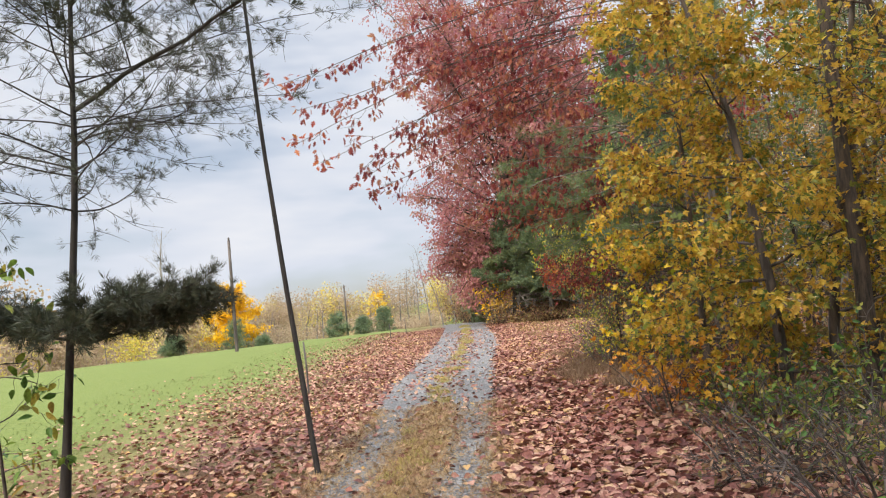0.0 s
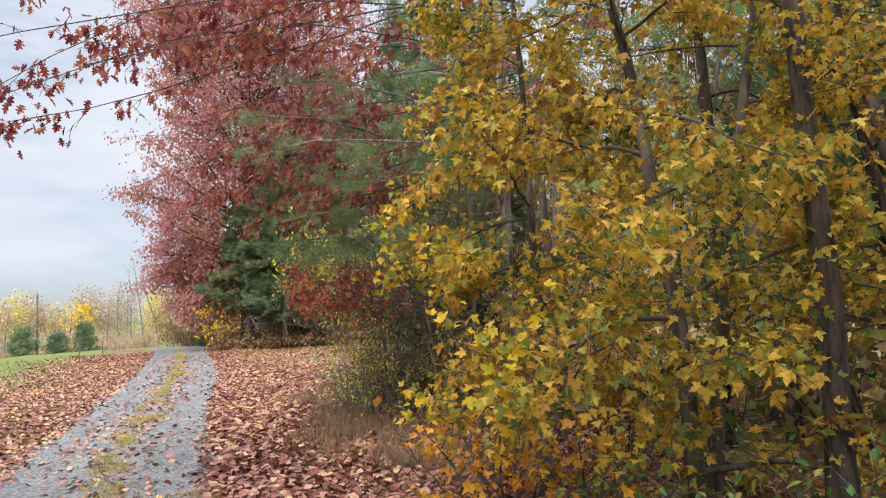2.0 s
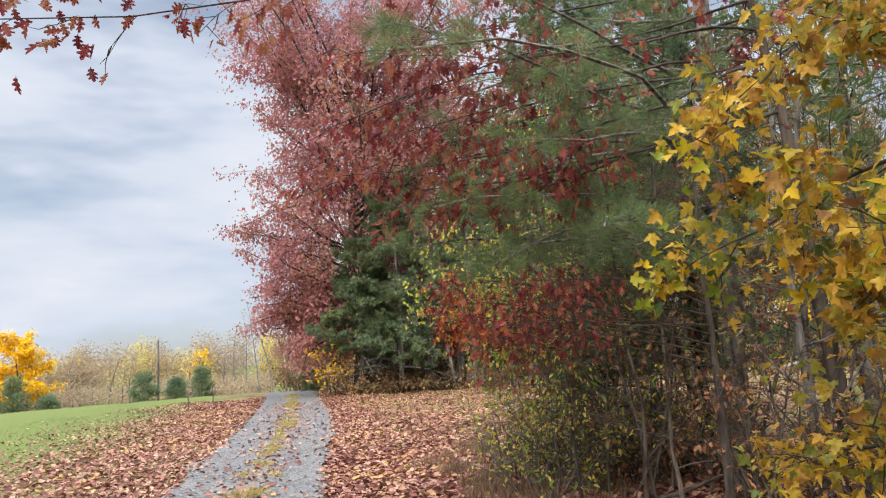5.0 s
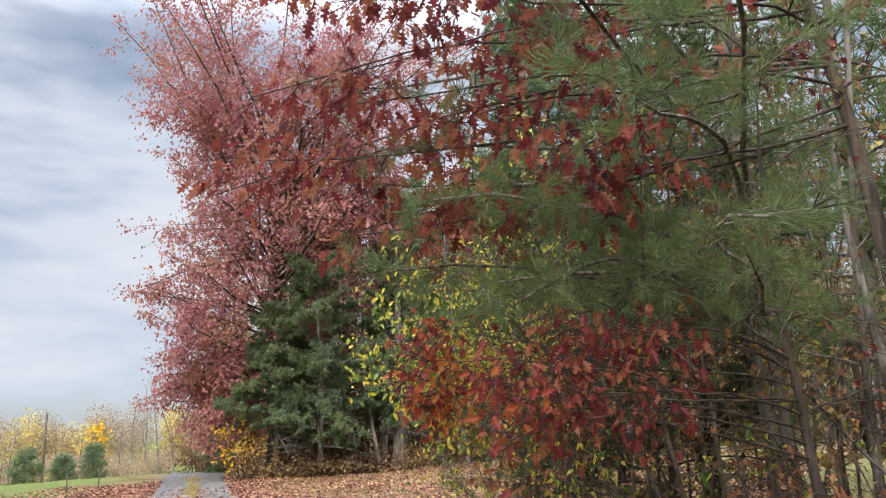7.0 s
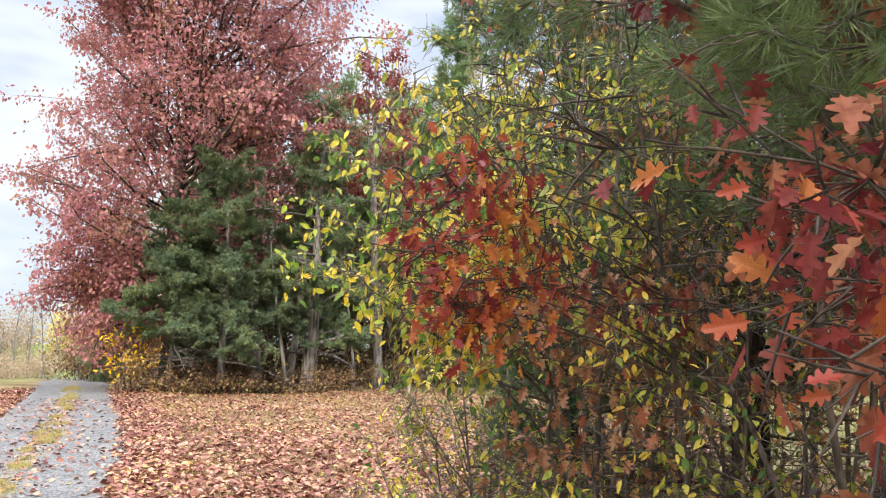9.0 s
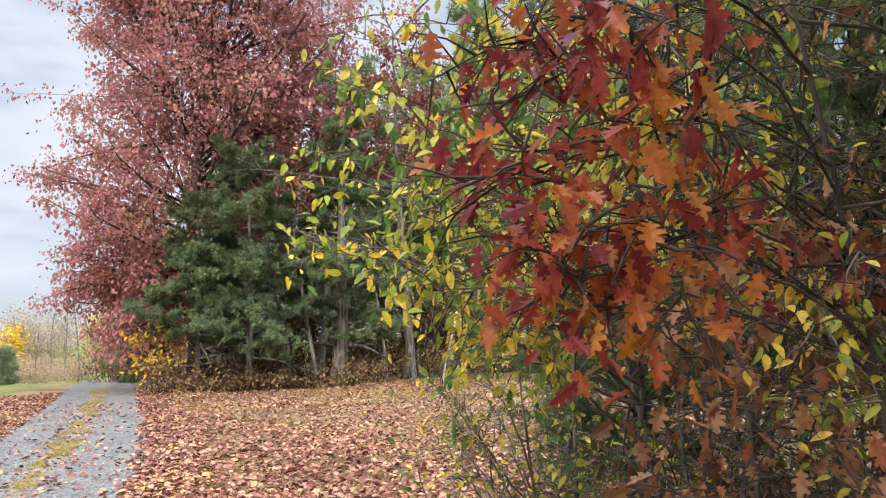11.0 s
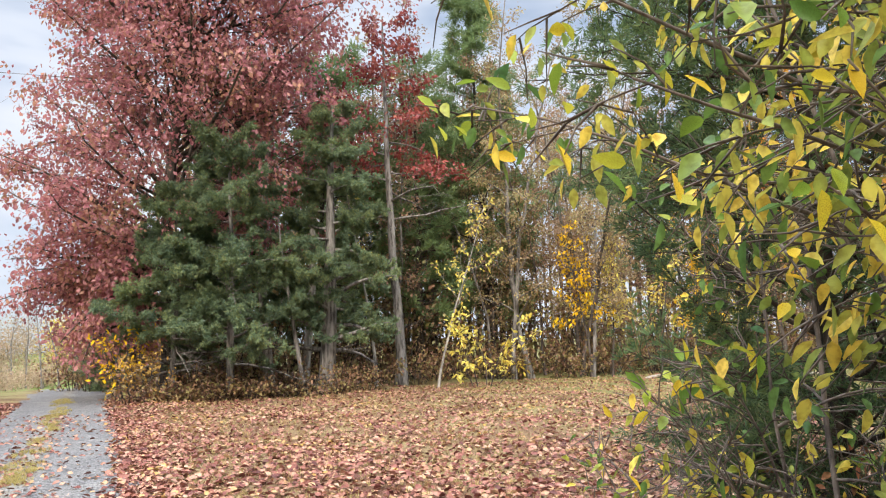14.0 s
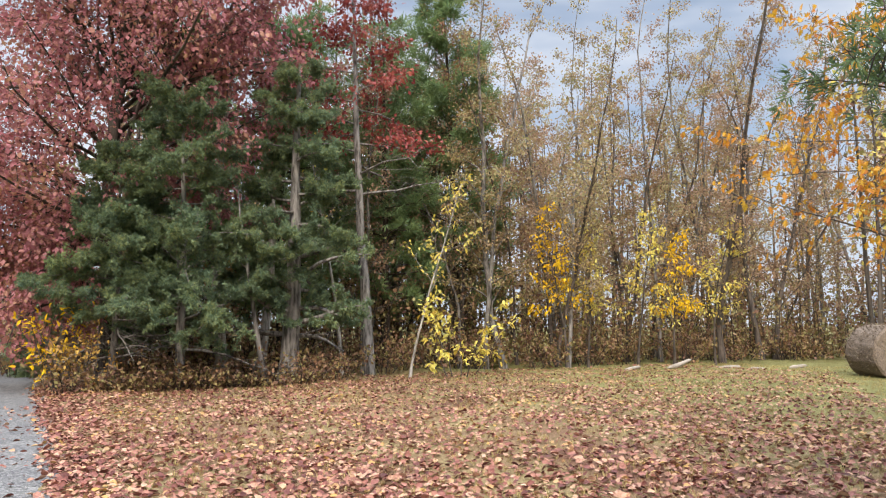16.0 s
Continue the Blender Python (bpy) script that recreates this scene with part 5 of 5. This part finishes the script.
hay_bale(26.1, 38.4, 1.25)
for i, (lx, ly, ln, rot) in enumerate([(23.2, 45.2, 1.6, 0.1), (25, 44.4, 1.3, -0.2), (26.4, 44.0, 1.1, 0.15), (21.4, 46.0, 1.2, 0.3), (28, 43.4, 1.0, 0.0)]):
    rng = np.random.default_rng(95 + i)
    ob = thing("fallen_log", lx, ly, "pale weathered log lying in the grass", "log", "pale logs")
    pts = stem(rng, (-ln / 2, 0, 0.06), (math.cos(rot), math.sin(rot), 0), ln, 7, 0.05, 0)
    part("log", tubes_mesh("pale_log", [(pts, np.array([0.02, 0.08, 0.095, 0.09, 0.085, 0.08, 0.07, 0.02]), 9), (pts[3:5] + (0, 0, 0.05), (0.03, 0.02), 5)], PALE_WOOD), ob)
ob = thing("fallen_branch", 4.2, 18.6, "dark fallen branch lying across the brush", "branch")
rng = np.random.default_rng(99)
br_t, br_s = [], []
limb_with_twigs(rng, br_t, br_s, (-1.7, -0.6, -0.02), (1, 0.25, 0.17), 3.6, 0.035, 0.012, 8, 0.25, 2)
part("branch", tubes_mesh("fallen_branch_wood", br_t, BARK_DARK), ob)

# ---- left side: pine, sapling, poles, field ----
# needles and bark are coloured near black, as a silhouette against the sky
conifer("white_pine", -4.67, 9.9, "young white pine darkened to a silhouette, with thin trunk and open boughs", seed=121, height=9.5, r=0.05, bark=BARK_SILHOUETTE, leaf_mat=SHADED_NEEDLE, shape="needle", size=0.13, leaves=12500, whorls=14, per=6, first=0.33, reach=3.3, top=0.5,
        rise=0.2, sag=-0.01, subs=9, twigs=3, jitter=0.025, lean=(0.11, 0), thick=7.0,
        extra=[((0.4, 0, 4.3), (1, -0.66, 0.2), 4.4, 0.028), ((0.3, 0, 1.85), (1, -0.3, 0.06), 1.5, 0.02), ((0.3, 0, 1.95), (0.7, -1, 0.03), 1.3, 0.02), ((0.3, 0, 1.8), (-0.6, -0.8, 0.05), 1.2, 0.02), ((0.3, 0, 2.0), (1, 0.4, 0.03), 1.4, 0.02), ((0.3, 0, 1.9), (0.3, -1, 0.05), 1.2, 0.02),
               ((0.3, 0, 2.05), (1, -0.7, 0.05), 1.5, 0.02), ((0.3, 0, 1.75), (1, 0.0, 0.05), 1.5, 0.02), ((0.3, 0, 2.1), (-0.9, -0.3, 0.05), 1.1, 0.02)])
broadleaf("verge_sapling", -5.0, 9.5, "thin sapling with a few green and yellow leaves", seed=122, height=2.6, r=0.02, bark=BARK_DARK, leaf_mat=GREEN_LEAF, shape="ovate", size=0.15, leaves=170, limbs=12, first=0.2, reach=1.0, rise=0.2, subs=4, twigs=1,
          category="sapling")
ob = thing("bare_pole_sapling", -2.05, 10.4, "tall thin bare sapling stem at the edge of the lane", "sapling")
rng = np.random.default_rng(123)
# the stem's backlit darkness is in its bark colour
part("stem", tubes_mesh("pole_sapling_stem", [(stem(rng, (0, 0, 0), (-0.085, 0.02, 1), 8.5, 16, 0.012, 0), np.linspace(0.034, 0.012, 17), 7)], BARK_SILHOUETTE), ob)


def utility_pole(x, y, height, r, label):
    ob = thing("utility_pole", x, y, label, "utility pole", "poles across the field")
    part("pole", tubes_mesh("pole_shaft", [(np.array([(0, 0, 0), (0, 0, height / 2), (0, 0, height)]), (r, r * 0.9, r * 0.75), 10)], POLE_WOOD), ob)
    part("insulator", tubes_mesh("pole_insulator", [(np.array([(0, 0, height), (0, 0, height + 0.12), (0, 0, height + 0.2)]), (0.05, 0.07, 0.03), 8)], IRON), ob)


utility_pole(-16.25, 47.5, 7.0, 0.11, "weathered wooden utility pole in the field")
utility_pole(-22.4, 112, 8.6, 0.15, "distant wooden utility pole beyond the field")
for sx, sy, hh in ((-4.4, 19.1, 1.25), (-5.6, 41.0, 0.9), (-5.2, 44.5, 0.9)):
    ob = thing("fence_stake", sx, sy, "thin dark fence stake in the verge", "stake", "stakes")
    part("stake", tubes_mesh("stake_post", [(np.array([(0, 0, 0), (0.0, 0, hh * 0.5), (-0.03, 0, hh)]), (0.025, 0.025, 0.022), 6)], IRON), ob)
for i, (cx, cy, hh, rr) in enumerate([(-21.3, 100, 3.6, 2.0), (-17.75, 100, 2.7, 1.7), (-14.95, 100, 3.8, 1.7), (-35.1, 100, 4.3, 2.2), (-31.5, 100, 1.8, 1.4), (-34.9, 80, 2.2, 1.5)]):
    conifer("field_cedar", cx, cy, "small dark green cedar across the field", seed=130 + i, height=hh, r=0.1, power=0.6, bark=BARK_DARK, leaf_mat=CEDAR_SPRAY, shape="spray", size=0.42, leaves=850, whorls=9, per=6, first=0.04, reach=rr, top=0.1, rise=0.3,
            sag=0.0, subs=4, twigs=2, jitter=0.1, group="cedars across the field", uneven=0.1)
broadleaf("golden_tree", -42, 120, "round golden tree across the field", seed=140, height=10.6, r=0.2, bark=BARK_DARK, leaf_mat=GOLD_LEAF, shape="chip", size=0.45, leaves=7500, limbs=26, first=0.15, reach=5.2, top_reach=0.7, rise=0.5, jitter=0.25,
          group="golden trees across the field")
broadleaf("golden_tree", -27, 172, "round golden tree across the field", seed=141, height=8.0, r=0.2, bark=BARK_DARK, leaf_mat=GOLD_LEAF, shape="chip", size=0.8, leaves=1500, limbs=18, first=0.2, reach=3.2, top_reach=0.5, rise=0.5, jitter=0.3,
          group="golden trees across the field")
broadleaf("bare_tree", -35.2, 80, "tall leafless tree across the field", seed=142, height=14, r=0.22, bark=BARK_PALE, leaf_mat=TAN_LEAF, leaves=0, limbs=18, first=0.25, reach=4.5, rise=1.2, sag=-0.03, subs=7, twigs=3, group="bare trees across the field")
for i in range(5):
    broadleaf("bare_tree", -17.5 + i * 2.6, 150 - i * 5, "tall leafless tree across the field", seed=143 + i, height=12.5 + (i * 37 % 5), r=0.14, bark=BARK_GREY, leaf_mat=TAN_LEAF, leaves=0, limbs=18, first=0.2, reach=4.0, rise=1.2, sag=-0.03, subs=7,
              twigs=3, group="bare trees across the field")


rng = np.random.default_rng(155)
for i in range(14):
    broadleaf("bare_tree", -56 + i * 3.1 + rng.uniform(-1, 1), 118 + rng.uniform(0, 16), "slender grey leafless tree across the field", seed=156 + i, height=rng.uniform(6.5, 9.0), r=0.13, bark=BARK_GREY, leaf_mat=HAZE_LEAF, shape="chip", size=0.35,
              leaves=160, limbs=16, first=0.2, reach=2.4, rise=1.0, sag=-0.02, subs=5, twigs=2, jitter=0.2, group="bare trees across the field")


def far_woods(name, label, count, x0, x1, y0, y1, seed, low, high):
    rng = np.random.default_rng(seed)
    tubes, groups = [], {0: [], 1: [], 2: []}
    for i in range(count):
        px, py = rng.uniform(x0, x1), rng.uniform(y0, y1)
        base = float(ground_z(px, py)) - 0.2
        h = rng.uniform(low, high)
        t = stem(rng, (px, py, base), (0, 0, 1), h * 0.85, 4, 0.03, 0)
        tubes.append((t, np.linspace(0.1, 0.02, len(t)), 4))
        g = int(rng.choice(3, p=[0.7, 0.1, 0.2] if high > 8 else [0.75, 0.01, 0.24]))
        n = 800
        u = rng.normal(0, 0.42, (n, 3))
        u *= np.minimum(1.0, 0.95 / np.linalg.norm(u, axis=1))[:, None]
        groups[g].append(u * (3.8, 3.8, h * 0.5) + (px, py, base + h * 0.5))
    ob = thing(name, 0, 0, label, "woods", z=0.0, kind="stuff")
    part("trunks", tubes_mesh(name + "_trunks", tubes, BARK_GREY), ob)
    # most far crowns take the leaf colour that has aerial haze painted in
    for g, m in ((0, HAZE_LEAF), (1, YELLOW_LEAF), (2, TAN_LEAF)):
        if not groups[g]:
            continue
        p = np.concatenate(groups[g])
        part("foliage", leaves_mesh(name + "_foliage", p, rng.normal(0, 1, p.shape), rng.normal(0, 1, p.shape), rng.uniform(0.45, 0.95, len(p)) * (0.62 if high > 8 else 0.4), "chip", m), ob)


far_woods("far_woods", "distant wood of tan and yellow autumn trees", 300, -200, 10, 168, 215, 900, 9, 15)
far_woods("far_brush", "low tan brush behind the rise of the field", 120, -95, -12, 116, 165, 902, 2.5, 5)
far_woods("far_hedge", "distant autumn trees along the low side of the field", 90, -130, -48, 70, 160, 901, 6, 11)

# ---- fallen leaves and grass, too many to count ----
def litter(name, label, count, seed, place, size, mat, shape="curl", lift=0.02, category="leaves"):
    rng = np.random.default_rng(seed)
    x, y = place(rng, count)
    z = ground_z(x, y) + lift + rng.uniform(0, 0.03, len(x))
    on_road = np.abs(x - lane_x(y)) < lane_half(y) + 0.05
    z = np.where(on_road, np.maximum(z, road_z(x, y) + 0.008), z)
    n = len(x)
    a = rng.uniform(0, 2 * math.pi, n)
    along = np.c_[np.cos(a), np.sin(a), rng.normal(0.1, 0.3, n)]
    up = np.c_[rng.normal(0, 0.5, (n, 2)), np.ones(n)]
    ob = new(name, leaves_mesh(name, np.c_[x, y, z], along, up, rng.uniform(0.6, 1.2, n) * size, shape, mat))
    return tagged(ob, label, category, kind="stuff")


def right_side(rng, n):
    y = -5.0 + 53 * rng.uniform(0, 1, n) ** 1.1
    wide = np.clip(np.where(y < 23, 5.5, 5.5 + (y - 23) * 1.2), 0, 26)
    x = lane_x(y) + lane_half(y) - 0.11 + rng.normal(0, 0.09, n) + wide * rng.uniform(0, 1, n) ** 1.2
    # grass shows through in patches out in the clearing
    bare = 0.5 + 0.5 * np.sin(x * 0.9 + 1.7 * np.sin(y * 0.35)) * np.sin(y * 0.55 + 0.6 * np.sin(x * 0.7))
    keep = rng.uniform(0, 1, n) > np.maximum(0.6 * np.clip((x - 9) / 8, 0, 1), 0.6 * bare * smooth(24, 28, y) * smooth(0.3, 2.5, x))
    return x[keep], y[keep]


def under_thicket(rng, n):
    y = rng.uniform(-8, 25, n)
    return 5.0 + 15 * rng.uniform(0, 1, n) ** 1.3 + 0.6 * np.sin(y * 0.7), y


def left_side(rng, n):
    y = -5.0 + 53 * rng.uniform(0, 1, n) ** 1.1
    return lane_x(y) - lane_half(y) + 0.18 - np.abs(rng.normal(0, 2.4, n)), y


def on_lane(rng, n):
    y = 2.0 + 40 * rng.uniform(0, 1, n) ** 1.2
    return lane_x(y) + np.where(rng.uniform(0, 1, n) < 0.5, rng.normal(0, 0.25, n), rng.uniform(-1.1, 1.1, n)), y


def near_part(place, lo, hi):
    def pick(rng, n):
        x, y = place(rng, n)
        keep = (y >= lo) & (y < hi)
        return x[keep], y[keep]
    return pick


litter("leaf_litter", "thick carpet of fallen brown and red leaves", 95000, 950, near_part(right_side, -9, 20), 0.118, LITTER_LEAF)
litter("leaf_litter", "carpet of fallen leaves across the clearing", 150000, 953, near_part(right_side, 20, 90), 0.1, LITTER_LEAF, "curl")
litter("leaf_litter", "fallen brown and red leaves along the lane", 34000, 951, left_side, 0.105, LITTER_LEAF, "flat")
litter("leaf_litter", "fallen leaves under the thicket", 15000, 954, under_thicket, 0.13, LITTER_LEAF, "flat")
litter("lane_leaves", "scattered fallen leaves on the gravel", 3200, 952, on_lane, 0.1, LITTER_LEAF)


def lane_start(rng, n):
    """Needles lie between and beside the wheel tracks where the pines stand."""
    y = 5.0 + 10.0 * rng.uniform(0, 1, n) ** 1.4
    off = np.where(rng.uniform(0, 1, n) < 0.6, rng.normal(0, 0.24, n), rng.choice([-1, 1], n) * rng.normal(1.0, 0.17, n))
    return lane_x(y) + off, y


litter("fallen_needles", "tan fallen pine needles over the start of the lane", 26000, 955, lane_start, 0.1, NEEDLE_LITTER, "grass", 0.004, "needles")


def lane_middle(rng, n):
    k = 110
    cy = rng.uniform(2, 50, k)
    cx = lane_x(cy) + rng.normal(0, 0.13, k)
    at = rng.integers(0, k, n)
    return cx[at] + rng.normal(0, 0.07, n), cy[at] + rng.normal(0, 0.16, n)


def clearing(rng, n):
    y = 24 + 24 * rng.uniform(0, 1, n)
    return 1.0 + 28 * rng.uniform(0, 1, n), y


def thicket_edge(rng, n):
    k = 60
    cy = rng.uniform(14.5, 24, k)
    cx = 1.6 + 1.6 * rng.uniform(0, 1, k) + 0.3 * np.sin(cy)
    at = rng.integers(0, k, n)
    return cx[at] + rng.normal(0, 0.16, n), cy[at] + rng.normal(0, 0.2, n)


def field_edge(rng, n):
    y = 5 + 40 * rng.uniform(0, 1, n) ** 1.2
    return lane_x(y) - 1.3 - 9 * rng.uniform(0, 1, n) ** 1.3, y


def blades(name, label, count, seed, place, size, mat):
    rng = np.random.default_rng(seed)
    x, y = place(rng, count)
    z = np.where(np.abs(x - lane_x(y)) < 1.0, road_z(x, y), ground_z(x, y))
    n = len(x)
    along = np.c_[rng.normal(0, 0.25, (n, 2)), np.ones(n)]
    ob = new(name, leaves_mesh(name, np.c_[x, y, z], along, rng.normal(0, 1, (n, 3)), rng.uniform(0.5, 1.2, n) * size, "grass", mat))
    return tagged(ob, label, "grass", kind="stuff")


blades("dead_grass", "dead grass between the wheel tracks", 5200, 960, lane_middle, 0.085, TUFT_GRASS)
def gravel(name, label, count, seed):
    """Loose stones, small uneven lumps half sunk in the lane."""
    rng = np.random.default_rng(seed)
    y = 4.5 + 28 * rng.uniform(0, 1, count) ** 1.5
    x = lane_x(y) + rng.uniform(-1.22, 1.22, count)
    lump = np.array([(1, 0, -0.3), (0, 1, -0.3), (-1, 0, -0.3), (0, -1, -0.3), (0.1, 0.1, 0.75)], float)
    faces = np.array([(0, 1, 4), (1, 2, 4), (2, 3, 4), (3, 0, 4)])
    size = rng.lognormal(math.log(0.012), 0.4, count)[:, None, None]
    a = rng.uniform(0, 2 * math.pi, count)
    ca, sa = np.cos(a)[:, None], np.sin(a)[:, None]
    v = lump[None] * rng.uniform(0.7, 1.3, (count, 5, 3)) * size
    vx, vy = v[..., 0] * ca - v[..., 1] * sa, v[..., 0] * sa + v[..., 1] * ca
    v = np.stack([vx + x[:, None], vy + y[:, None], v[..., 2] + road_z(x, y)[:, None] + 0.002], -1)
    loops = (faces.ravel()[None] + np.arange(count)[:, None] * 5).ravel()
    n = count * 4
    return tagged(new(name, mesh_from(name, v.reshape(-1, 3), loops, np.arange(n) * 3, np.full(n, 3), STONE)), label, "gravel", kind="stuff")


gravel("loose_gravel", "loose grey stones on the lane", 9500, 965)
blades("clearing_grass", "short pale grass showing through the leaves", 20000, 961, clearing, 0.12, DRY_GRASS)
blades("verge_grass", "tufts of dry brown grass at the edge of the thicket", 2600, 963, thicket_edge, 0.2, VERGE_GRASS)
blades("field_grass", "short green grass of the field", 7000, 962, field_edge, 0.08, LAWN_GRASS)


# ---- fallen leaves that lie nearest the lane, one by one ----
rng = np.random.default_rng(970)
k = 300
fy = rng.uniform(6.5, 28, k)
fx = lane_x(fy) + np.where(rng.uniform(0, 1, k) < 0.8, 1.27 + np.abs(rng.normal(0, 1.1, k)), rng.uniform(-1.1, 1.1, k))
fz = np.where(np.abs(fx - lane_x(fy)) < 1.15, road_z(fx, fy) + 0.012, ground_z(fx, fy) + 0.06)
fa = rng.uniform(0, 2 * math.pi, k)
single_leaves(GROUND_SHEET, "fallen_leaf", np.c_[fx, fy, fz], np.c_[np.cos(fa), np.sin(fa), rng.normal(0.05, 0.15, k)], np.c_[rng.normal(0, 0.3, (k, 2)), np.ones(k)], rng.uniform(0.09, 0.14, k), "oak", LITTER_ONE)
